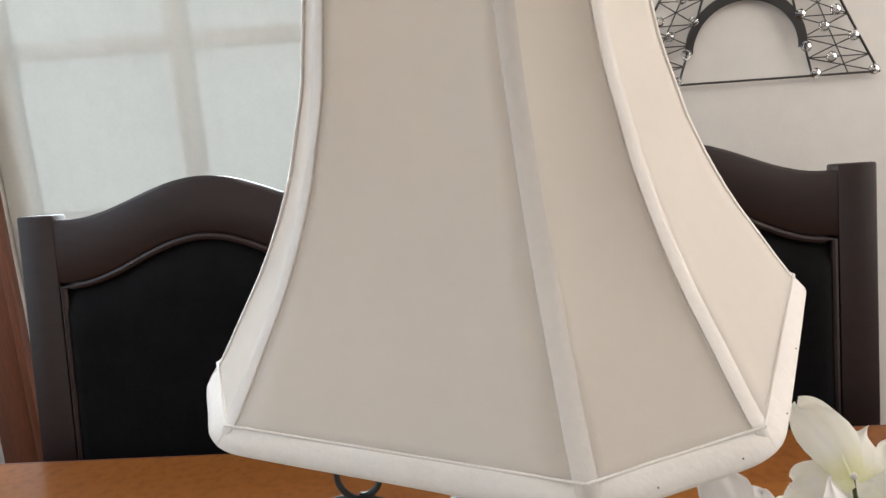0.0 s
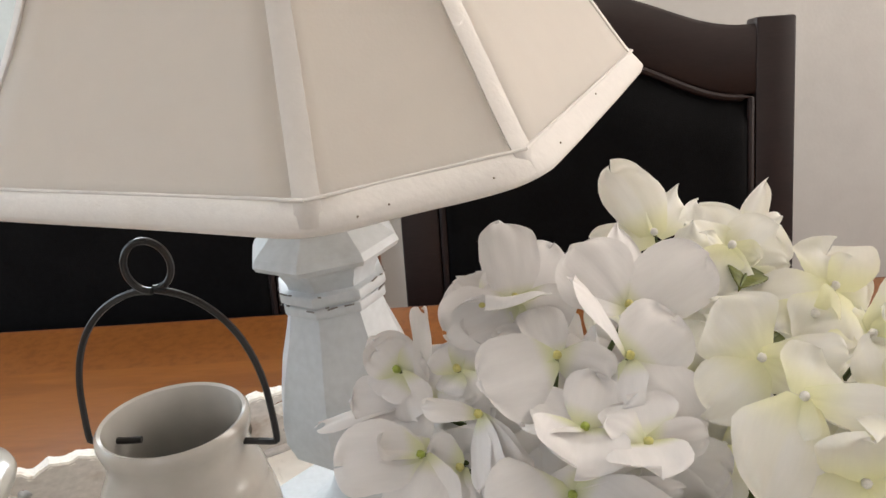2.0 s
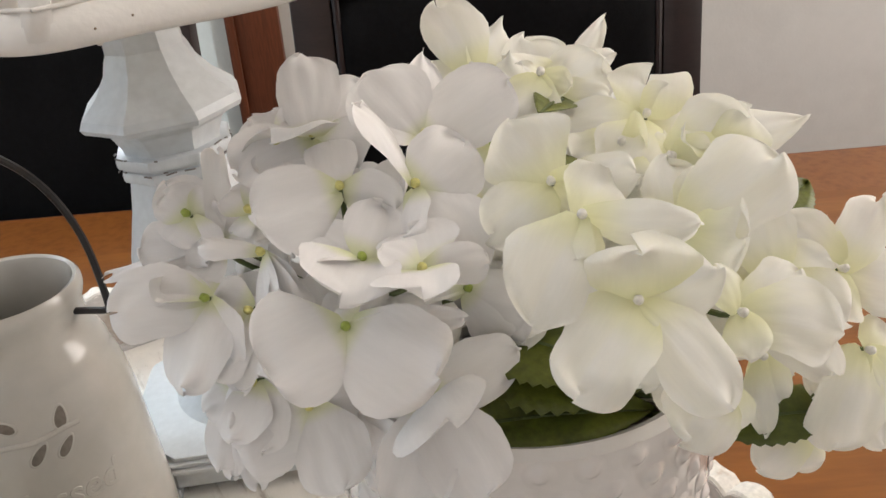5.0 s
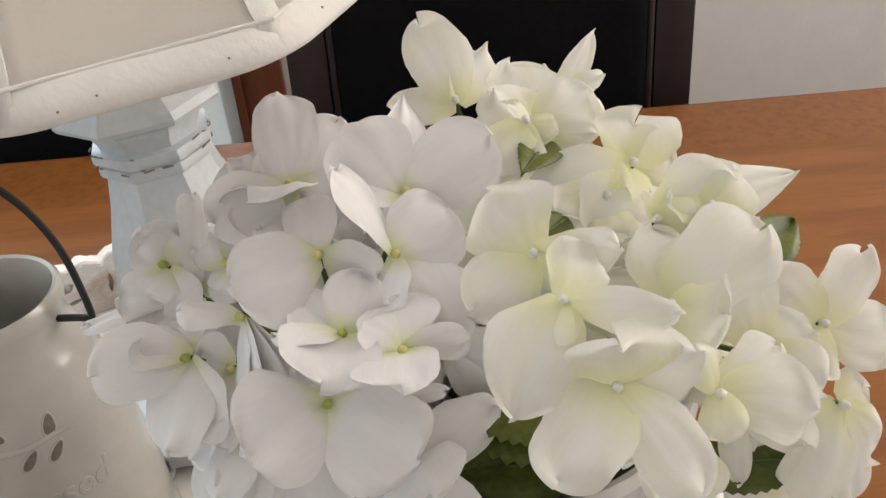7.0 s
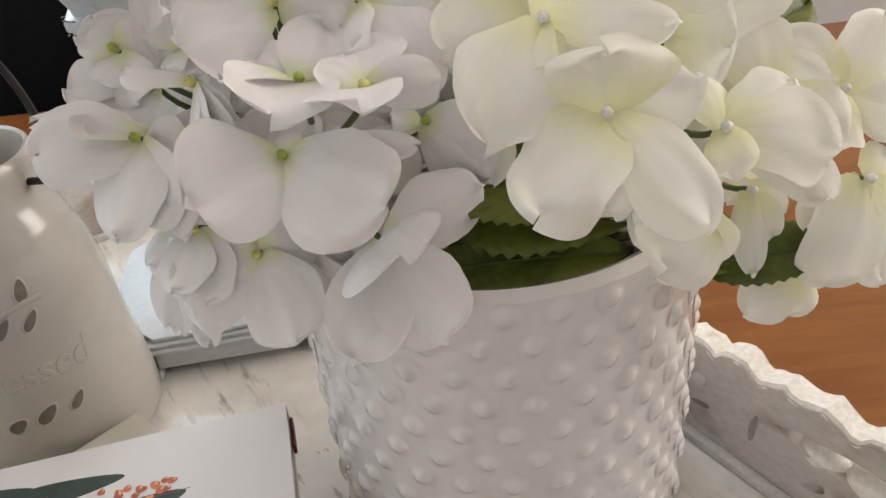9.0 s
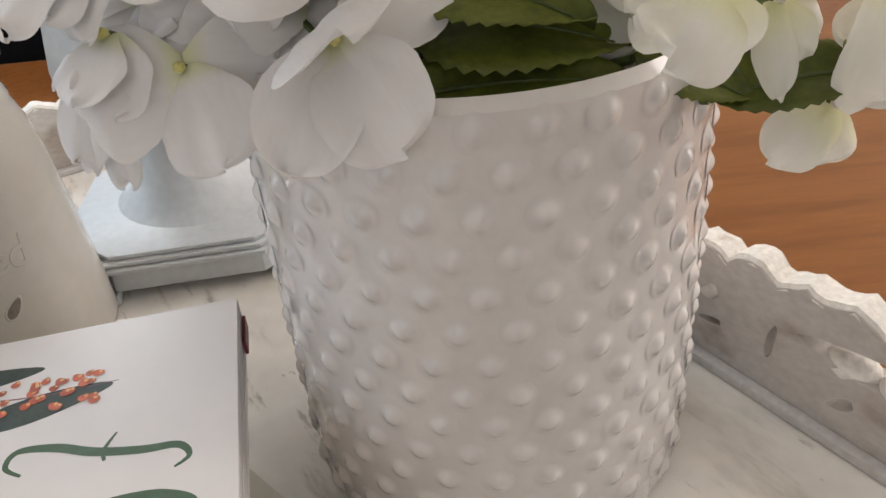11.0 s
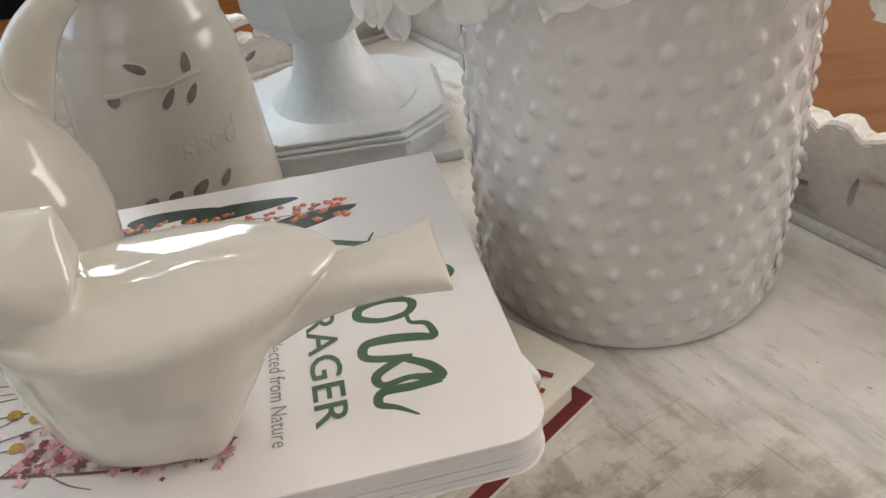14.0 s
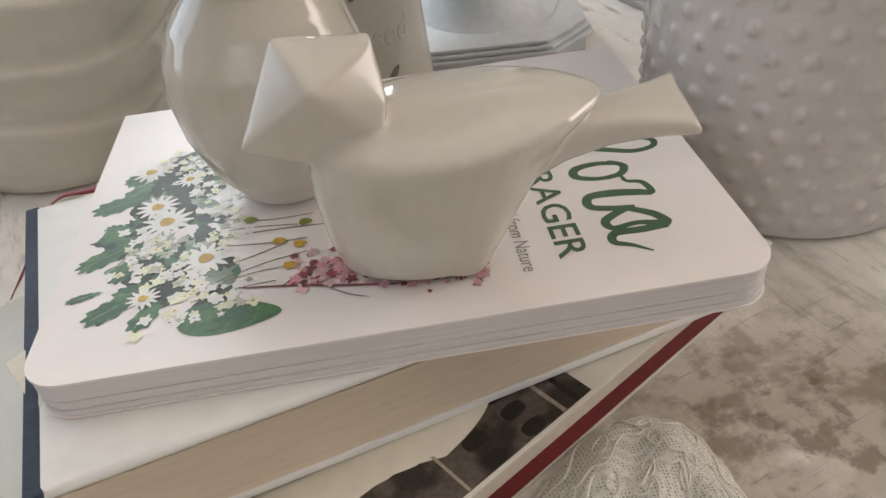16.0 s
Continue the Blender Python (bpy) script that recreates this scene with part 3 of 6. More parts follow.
# ---- wire tower on the wall ----
def wire_tower():
    t = thing("wall_decoration", in_room(0, WALL_Y - 0.6, 0), "black wire tower wall decoration set with clear crystals", "wall art")
    m = pose(0.402, -0.006, 1.097)        # middle of the foot of the tower
    ax, leg, rise = 21.6, 9.3, 46

    def side(z, inner=False):
        u = z / rise
        return (ax - (leg if inner else 0)) * (1 - u) ** (1.25 if not inner else 1.2) + (1.0 if not inner else 0)

    zs = [0, 3, 6.5, 10, 14, 18, 24, 32, 40, 46]
    for s in (-1, 1):
        part("outer_wire", tube([(s * side(z), 0, z) for z in [i * 1.5 for i in range(31)]], 0.22, 8), BLACK_METAL, t, m=m)
        part("inner_wire", tube([(s * side(z, True) * 0.93, 0, z) for z in [i * 1.5 for i in range(11)]], 0.2, 8), BLACK_METAL, t, m=m)
        for a, b in zip(zs[:5], zs[1:5]):
            xo, xi, xo2, xi2 = side(a), side(a, True) * 0.93, side(b), side(b, True) * 0.93
            for p, q in (((xo, a), (xi2, b)), ((xi, a), (xo2, b)), ((xi2, b), (xo2, b))):
                part("lattice_wire", tube([(s * p[0], 0, p[1]), (s * (p[0] + q[0]) / 2, 0.1, (p[1] + q[1]) / 2), (s * q[0], 0, q[1])], 0.11, 6), BLACK_METAL, t, m=m)
        part("lattice_wire", tube([(s * (side(0) + side(0, True)) / 2, 0, 0), (s * (side(14) + side(14, True)) / 2 * 0.97, 0, 14)], 0.12, 6), BLACK_METAL, t, m=m)
        for z, f in ((0.4, 0.06), (0.4, 0.95), (3, 0.62), (5, 0.98), (6.3, 0.1), (8.2, 0.55), (10.8, 0.2), (10.4, 0.93), (14.3, 0.5)):
            xo, xi = side(z), side(z, True) * 0.93
            bm = lathe([(0.1, 0.75), (0.62, 0.55), (0.92, 0.2), (0.92, 0.0), (0.5, -0.3)], 10)
            part("crystal", bm, CRYSTAL, t, "clear faceted crystal", smooth=False, m=m @ pose(s * (xo + (xi - xo) * f) * CM, -0.001, z * CM, 90))
    part("foot_wire", tube([(-ax - 1.2, 0, -0.1), (ax + 1.2, 0, 0)], 0.2, 8), BLACK_METAL, t, m=m)
    bm = bmesh.new()
    rings = []
    for i in range(25):
        a = math.pi * i / 24
        r0, r1 = 9.0, 10.3 + 0.5 * math.sin(a)
        z = 5.0
        rings.append([(-r * math.cos(a), y, z + r * 0.93 * math.sin(a)) for r, y in ((r0, -0.25), (r1, -0.25), (r1, 0.25), (r0, 0.25))])
    part("arch_band", loft(rings, bm), BLACK_METAL, t, m=m, smooth=False)
    for z in (17.5, 19, 30):
        part("cross_wire", tube([(-side(z), 0, z), (side(z), 0, z)], 0.2, 6), BLACK_METAL, t, m=m)


wire_tower()


# ---- chandelier over the table: its bulbs sparkle in the glazes ----
def chandelier():
    c = thing("chandelier", in_room(15, 10, 168), "black metal chandelier with small warm bulbs over the table", "chandelier")
    part("rod", lathe([(0.5, 8), (0.5, 82)], 10), BLACK_METAL, c)
    part("hub", lathe([(0.3, 4), (2.2, 5), (3.0, 7), (2.0, 9), (0.6, 10)], 20), BLACK_METAL, c)
    for k in range(5):
        a = radians(72 * k + 20)
        x, y = math.cos(a), math.sin(a)
        part("arm", tube(curve([(x * 2, y * 2, 7), (x * 9, y * 9, 3), (x * 16, y * 16, 4), (x * 18, y * 18, 7)], 5), 0.5, 8), BLACK_METAL, c)
        part("cup", lathe([(0.6, 6.6), (2.2, 7.2), (2.4, 8.0), (1.2, 8.2), (1.2, 11.5), (0.9, 11.6)], 16, cx=x * 18, cy=y * 18), BLACK_METAL, c)
        part("bulb", lathe([(0.5, 11.6), (0.8, 12.4), (0.75, 13.1), (0.35, 14.0), (0.05, 14.4)], 16, cx=x * 18, cy=y * 18), BULB, c, "warm glowing bulb")


chandelier()


# ---- the tray: its own axes turned against the book ----
TRAY_TURN = 20.5
U0, U1, V0, V1 = -33.0, 15.1, -31.0, 30.0
FLOOR_T = TRAY - TABLE


def rim_height(s, length):
    """The carved top edge: a broad hump in the middle of each side with small scallops."""
    u = s / length
    hump = 0.08 * math.cos(2 * math.pi * (s - length / 2) / 26 + math.pi)
    end = min(1, s / 3, (length - s) / 3)
    return 4.75 + 1.3 * end + hump + 0.42 * abs(math.sin(math.pi * s / 1.9)) + 0.12 * math.sin(s * 1.9) + 0.06 * math.sin(s * 7.3)


def rim_side(parent, length, holes, m, tall=1.0):
    """One carved side, standing in the xz plane from 0 to length, with openings right through."""
    n = int(length * 3)
    base = bmesh.new()
    outline = [(0, 0)] + [(length, 0)] + [(length - length * i / n, tall * rim_height(length - length * i / n, length)) for i in range(n + 1)]
    vs = [base.verts.new((x, 0, z)) for x, z in outline]
    edges = [base.edges.new((vs[i], vs[(i + 1) % len(vs)])) for i in range(len(vs))]
    for cx, cz, rx, rz, turn in holes:
        k = 14
        pts = []
        for i in range(k):
            a = 2 * math.pi * i / k
            x, z = rx * math.cos(a) * (1 + 0.18 * math.cos(3 * a)), rz * math.sin(a)
            c, s = math.cos(radians(turn)), math.sin(radians(turn))
            pts.append(base.verts.new((cx + x * c - z * s, 0, cz + x * s + z * c)))
        edges += [base.edges.new((pts[i], pts[(i + 1) % k])) for i in range(k)]
    bmesh.ops.triangle_fill(base, edges=edges, use_beauty=True, normal=(0, -1, 0))
    ob = part("carved_side", base, TRAY_SHADED_PAINT, parent, "carved whitewashed side with cut-out scrolls", smooth=False, m=m)
    mod = ob.modifiers.new("thickness", "SOLIDIFY")
    mod.thickness, mod.offset = 1.2 * CM, 0
    cap = bmesh.new()
    rings = []
    for i in range(n + 1):
        s = length * i / n
        z = tall * rim_height(s, length)
        w = 0.58 + 0.06 * math.sin(s * 5.1)
        rings.append([(s, -w, z - 0.12), (s, -w * 0.8, z + 0.16), (s, w * 0.8, z + 0.16), (s, w, z - 0.12)])
    part("worn_edge", loft(rings, cap), TRAY_EDGE, parent, "chipped white top edge", m=m, smooth=50)


def tray():
    t = thing("tray", place(0, 0, TABLE, TRAY_TURN), "distressed white wooden tray, carved scalloped sides, scuffed stone-look floor", "tray")
    part("tray_floor", box(U0, U1, V0, V1, 0.05, FLOOR_T), TRAY_TOP, t, "scuffed white and grey floor", smooth=False)
    for a, b, c, d in ((U0, U1, V1 - 0.5, V1), (U0, U1, V0, V0 + 0.5), (U1 - 0.5, U1, V0 + 0.5, V1 - 0.5), (U0, U0 + 0.5, V0 + 0.5, V1 - 0.5)):
        part("inner_bead", box(a, b, c, d, FLOOR_T, FLOOR_T + 0.45, 0.12), TRAY_LINE, t)

    def row(length):
        out = []
        for h in (length / 2 - 13.0, length / 2 + 13.0):
            out += [(h, 4.75, 3.1, 0.62, 0), (h - 4.5, 3.85, 0.17, 0.75, -6), (h + 4.5, 3.85, 0.17, 0.75, 6), (h - 7.2, 4.5, 0.42, 0.36, 20), (h + 7.2, 4.5, 0.42, 0.36, -20),
                    (h - 7.0, 3.3, 0.5, 0.16, 10), (h + 7.0, 3.3, 0.5, 0.16, -10), (h - 1.7, 3.0, 0.5, 0.24, 30), (h + 1.7, 3.0, 0.5, 0.24, -30)]
        return out

    for length, m in ((V1 - V0 + 1.2, pose((U1 + 0.6) * CM, (V0 - 0.6) * CM, 0, 0, 0, 90)), (V1 - V0 + 1.2, pose((U0 - 0.6) * CM, (V0 - 0.6) * CM, 0, 0, 0, 90)),
                      (U1 - U0, pose(U0 * CM, (V1 + 0.6) * CM, 0)), (U1 - U0, pose(U0 * CM, (V0 - 0.6) * CM, 0))):
        tall = 1.0 if m.translation.x > 0.1 else 0.9
        rim_side(t, length, row(length), m, tall)
        for h in (length / 2 - 13.0, length / 2 + 13.0):
            for q in (-1.9, 0.0, 1.9):
                bm = bmesh.new()
                bmesh.ops.create_uvsphere(bm, u_segments=14, v_segments=8, radius=1.0)
                for v in bm.verts:
                    v.co = Vector((h + q + v.co.x * 0.98, v.co.y * 0.66, 4.2 + v.co.z * (0.5 if q else 0.62) + 0.06 * math.sin(v.co.x * 9)))
                part("carved_scallop", bm, TRAY_EDGE, t, "chipped white scallop in the handle hole", m=m, smooth="all")


tray()


# ---- table lamp ----
def octagon(ap, cut, turn=0.0):
    """A square of half-width ap with cut corners; the long sides face the axes before the turn."""
    k = ap - cut
    pts = [(-k, -ap), (k, -ap), (ap, -k), (ap, k), (k, ap), (-k, ap), (-ap, k), (-ap, -k)]
    c, s = math.cos(radians(turn)), math.sin(radians(turn))
    return [(x * c - y * s, x * s + y * c) for x, y in pts]


LAMP_X, LAMP_Y, LAMP_TURN = -2.8, 16.8, -5.0


def table_lamp():
    lamp = thing("table_lamp", place(LAMP_X, LAMP_Y, TRAY), "white painted wooden table lamp with faceted column and ivory bell shade", "lamp")

    lean = pose(0, 0, 2.2 * CM) @ pose(0, 0, 0, 2.4, -3.7, 0) @ pose(0, 0, -2.2 * CM)   # the column stands a little crooked

    def plate(ap, cut, z0, z1, name="base_step", bevel=0.12):
        part(name, prism(octagon(ap, cut, LAMP_TURN), z0, z1, bevel), LAMP_PAINT, lamp)

    part("base_block", prism(octagon(5.9, 2.45, LAMP_TURN), 0.6, 1.72, 0.06), LAMP_PAINT, lamp)
    for p in octagon(5.3, 0.6, LAMP_TURN)[::2]:
        part("foot", box(p[0] - 1.3, p[0] + 1.3, p[1] - 1.0, p[1] + 1.0, 0, 0.65, 0.15), LAMP_PAINT, lamp)
    for ap0, z0 in ((6.3, 1.76), (6.12, 2.04), (5.9, 2.32)):
        plate(ap0 - 0.22, 2.5, z0 - 0.06, z0 + 0.02, "base_groove", 0.0)
        plate(ap0, 2.6, z0, z0 + 0.22, bevel=0.05)
    foot = lathe([(4.7, 2.5), (4.2, 2.66), (3.2, 3.2), (2.45, 4.2), (2.0, 5.3), (1.85, 6.2), (1.9, 6.6)], 40)
    part("stem_flare", foot, LAMP_PAINT, lamp, m=lean)
    body = []
    for ap, z in ((1.85, 6.6), (2.6, 7.2), (3.6, 8.2), (3.95, 9.4), (3.9, 10.6), (3.4, 12.8), (2.7, 15.0), (2.36, 16.4)):
        body.append([(x, y, z) for x, y in octagon(ap, ap * 0.56, LAMP_TURN + 8)])
    part("column", loft(body), LAMP_PAINT, lamp, "faceted column with a round belly", smooth=25, m=lean)
    def ring(ap, z0, z1):
        part("collar_ring", prism(octagon(ap, ap * 0.56, LAMP_TURN + 8), z0, z1, 0.16), LAMP_PAINT, lamp, m=lean)

    ring(2.58, 16.4, 17.0)
    ring(2.68, 17.1, 17.7)
    ring(2.45, 16.95, 17.15)
    rnd = random.Random(4)
    o = octagon(2.7, 2.7 * 0.56, LAMP_TURN + 8)
    for k in range(8):
        (xa, ya), (xb, yb) = o[k], o[(k + 1) % 8]
        for i in range(4):
            u = rnd.random() * 0.8 + 0.1
            w, x, y = 0.08 + 0.22 * rnd.random(), xa + (xb - xa) * u, ya + (yb - ya) * u
            ang = math.degrees(math.atan2(yb - ya, xb - xa))
            part("worn_mark", box(-w, w, -0.03, 0.03, -0.03, 0.03), DISTRESS, lamp, "dark worn edge", smooth=False,
                 m=lean @ pose(x * CM, y * CM, (16.98 + rnd.choice((0, 0.1, 0.72))) * CM, 0, rnd.uniform(-14, 14), ang))
    flare = [[(x, y, z) for x, y in octagon(ap, ap * 0.56, LAMP_TURN + 8)] for ap, z in ((2.2, 17.7), (2.25, 18.0), (2.55, 18.7), (3.1, 19.2))]
    part("capital", loft(flare), LAMP_PAINT, lamp, smooth=20, m=lean)
    cap = [[(x, y, z) for x, y in octagon(ap, ap * 0.56, LAMP_TURN + 8)] for ap, z in ((3.5, 19.2), (3.62, 19.45), (3.45, 19.8), (2.6, 20.6), (2.05, 21.4), (1.85, 22.0), (1.7, 22.3), (1.6, 24.3))]
    part("cap", loft(cap), LAMP_PAINT, lamp, "faceted flared cap", smooth=20, m=lean)
    part("candle_sleeve", lathe([(1.7, 24.2), (1.65, 28.5), (1.3, 28.8)], 24), LAMP_PAINT, lamp, m=lean)
    part("rod", lathe([(0.35, 28.8), (0.35, 47)], 10), BLACK_METAL, lamp, m=lean)
    for a in range(3):
        x, y = 4.6 * math.cos(radians(a * 120)), 4.6 * math.sin(radians(a * 120))
        part("spider_arm", tube([(0, 0, 46.5), (x - 0.5, y - 3.0, 47.5)], 0.15, 6), BLACK_METAL, lamp, m=lean)

    # bell shade, slightly crooked on its stand
    sheared = Matrix(((1, 0, 0, 0), (0, 1, 0, 0), (0.155, 0.07, 1, 0), (0, 0, 0, 1)))
    sh = pose(-0.45 * CM, -4.5 * CM, 26.5 * CM) @ sheared @ pose(0, 0, 0, 0, 0, -34.5)
    prof = [(0, 12.2), (1.2, 11.4), (2.5, 10.7), (5, 9.3), (7, 8.4), (9, 7.65), (12.5, 6.7), (17, 5.95), (22, 5.4)]

    def ap(z):
        return float(np.interp(z, [p[0] for p in prof], [p[1] for p in prof]))

    zs = [22 * i / 24 for i in range(25)]
    ring_at = lambda z, off=0.0: octagon(ap(z) + off, (ap(z) + off) * 0.39)  # noqa: E731
    for k in range(8):
        bm = bmesh.new()
        rows = []
        for z in zs:
            o = ring_at(z)
            (xa, ya), (xb, yb) = o[k], o[(k + 1) % 8]
            n = math.hypot((xa + xb) / 2, (ya + yb) / 2)
            sag = 0.22 * min(1, z / 6) * min(1, (22 - z) / 4)
            row = []
            for i in range(9):
                u = i / 8
                d = 1 - sag * 4 * u * (1 - u) / n
                row.append(((xa + (xb - xa) * u) * d, (ya + (yb - ya) * u) * d, z))
            rows.append(row)
        loft(rows, bm, closed=False)
        solidify(part("shade_panel", bm, SHADE, lamp, "ivory fabric panel", m=sh, smooth="all"), 0.12)
        # seam tape over each corner
        bm = bmesh.new()
        rows = []
        for z in zs:
            o = ring_at(z, 0.07)
            a, b, c = Vector(o[k - 1]), Vector(o[k]), Vector(o[(k + 1) % 8])
            w = 0.42 * (0.75 + 0.25 * ap(z) / 12.2)
            l, r = b + (a - b).normalized() * w, b + (c - b).normalized() * w
            rows.append([(*(l * 0.985), z), (*l, z), (*(b * 0.996), z), (*r, z), (*(r * 0.985), z)])
        loft(rows, bm, closed=False)
        solidify(part("seam_tape", bm, SHADE_TRIM, lamp, m=sh, smooth=60), 0.08)
        # hem band: a soft fold along the bottom
        bm = bmesh.new()
        rings = []
        prof_h = [(0.06, 0.66), (0.15, 0.6), (0.23, 0.33), (0.24, 0.0), (0.19, -0.2), (0.05, -0.3), (-0.18, -0.2), (-0.15, 0.25), (-0.05, 0.65)]
        for i in range(19):
            u = i / 18
            row = []
            for off, z in prof_h:
                o = ring_at(max(z, 0), off + 0.03 * math.sin(math.pi * u) * math.sin(7 * u + k))
                p, c, q = Vector(o[k - 1]), Vector(o[k]), Vector(o[(k + 1) % 8])
                s, e = (p + c) / 2, (c + q) / 2          # from the middle of one side round the corner to the next
                s2, e2 = c + (s - c).normalized() * 1.3, c + (e - c).normalized() * 1.3
                if u < 0.3:
                    xy = s.lerp(s2, u / 0.3)
                elif u > 0.7:
                    xy = e2.lerp(e, (u - 0.7) / 0.3)
                else:
                    w = (u - 0.3) / 0.4
                    xy = s2 * (1 - w) ** 2 + c * 2 * w * (1 - w) + e2 * w * w
                row.append((xy.x, xy.y, z + 0.04 * math.sin(math.pi * u) * math.sin(6 * u + 2.0 * k)))
            rings.append(row)
        loft(rings, bm, closed=True, caps=False)
        part("hem_band", bm, SHADE_TRIM, lamp, "padded ivory hem", m=sh, smooth=60)
        o = ring_at(0.66, 0.08)
        part("hem_cord", tube([(*o[k], 0.66), (*o[(k + 1) % 8], 0.66)], 0.06, 8), SHADE_TRIM, lamp, m=sh)
    for z in (0.4, 21.8):
        o = [(*p, z) for p in ring_at(z, -0.7)]
        part("wire_ring", tube(o, 0.15, 6, closed=True), BLACK_METAL, lamp, m=sh)
    # small stains on the hem and a loose thread below it
    for k, u, z in ((1, 0.2, 0.2), (1, 0.33, 0.25), (1, 0.78, 0.0), (2, 0.12, -0.1), (2, 0.4, 0.1)):
        o = ring_at(0, 0.27)
        (xa, ya), (xb, yb) = o[k], o[(k + 1) % 8]
        bm = bmesh.new()
        bmesh.ops.create_icosphere(bm, subdivisions=1, radius=0.035)
        part("stain", bm, SPECK, lamp, "small brown stain", m=sh @ pose((xa + (xb - xa) * u) * CM, (ya + (yb - ya) * u) * CM, z * CM))
    part("loose_thread", tube(curve([(4.1, -7.5, 0.2), (4.2, -7.5, -0.5), (4.5, -7.4, -0.8), (4.65, -7.4, -1.2), (4.45, -7.5, -1.45), (4.3, -7.5, -1.2), (4.5, -7.5, -1.1)]), 0.06, 6), SHADE_TRIM, lamp, m=sh)


table_lamp()


# ---- hobnail flower pot ----
POT_X, POT_Y, POT_R, POT_H = 7.95, -1.05, 6.34, 14.5


def flower_pot():
    p = thing("flower_pot", place(POT_X, POT_Y, TRAY), "white glazed ceramic flower pot with raised hobnail dots", "flower pot")
    r = POT_R
    prof = [(r - 0.5, 0.0), (r - 0.12, 0.12), (r, 0.5), (r + 0.06, 4), (r + 0.1, 9), (r + 0.05, 13.2), (r + 0.1, 13.9), (r + 0.1, 14.45), (r - 0.15, 14.72), (r - 0.42, 14.55),
            (r - 0.5, 13.8), (r - 0.55, 6), (r - 0.6, 1.2), (1.0, 1.0)]
    part("pot_wall", lathe(prof, 96), POT, p)
    hill = [(0.165 * math.exp(-(q / 0.275) ** 2.7) - 0.012, q) for q in (0.5, 0.43, 0.37, 0.31, 0.25, 0.18, 0.1, 0.02)]

    def raised(bm, m):
        rings = [[m @ Vector((h, q * math.cos(2 * math.pi * i / 12), q * math.sin(2 * math.pi * i / 12))) for i in range(12)] for h, q in hill]
        loft(rings, bm, caps=False)
        return bm

    dot = to_mesh("dot", raised(bmesh.new(), Matrix()), POT, "all")
    far_side = bmesh.new()
    cols, rows = 29, 14
    for j in range(rows):
        z = 0.62 + 1.03 * j + (0.25 if j == 0 else 0)
        for i in range(cols):
            deg = -110.3 + 360 * (i + 0.5 * (j % 2)) / cols
            a = radians(deg)
            rr = float(np.interp(z, (0, 0.5, 4, 9, 13.2, 14), (r - 0.2, r, r + 0.06, r + 0.1, r + 0.05, r + 0.1))) + 0.01
            if 185 < deg % 360 < 360:
                ob = new("dot", dot)
                ob.parent = p
                ob.matrix_local = pose(rr * math.cos(a) * CM, rr * math.sin(a) * CM, z * CM, 0, 0, deg)
            else:
                raised(far_side, pose(rr * math.cos(a), rr * math.sin(a), z, 0, 0, deg))
    tagged(part("far_dots", far_side, POT, p, smooth="all"), kind="stuff")
    part("foam", lathe([(0.3, 12.0), (r - 0.55, 11.6), (r - 0.55, 11.0), (0.3, 10.8)], 32), HOLE, p, "dark foam filling")


flower_pot()

# ---- hydrangeas: each floret sits at its bead; its petals are given by the way to their tips, width, roll, bow and cup, in cm ----
FRONT = Vector((-0.17, -0.75, 0.64)).normalized()
frnd = random.Random(11)
bm_bead = bmesh.new()
bmesh.ops.create_icosphere(bm_bead, subdivisions=2, radius=1.0)
for v in bm_bead.verts:
    v.co *= 1 + 0.1 * math.sin(9 * v.co.x + 5 * v.co.y)
BEADS = {}
for bead_mat in (BEAD, BEAD_W, BEAD_G):
    BEADS[bead_mat.name] = to_mesh("bead", bm_bead.copy(), bead_mat, "all")


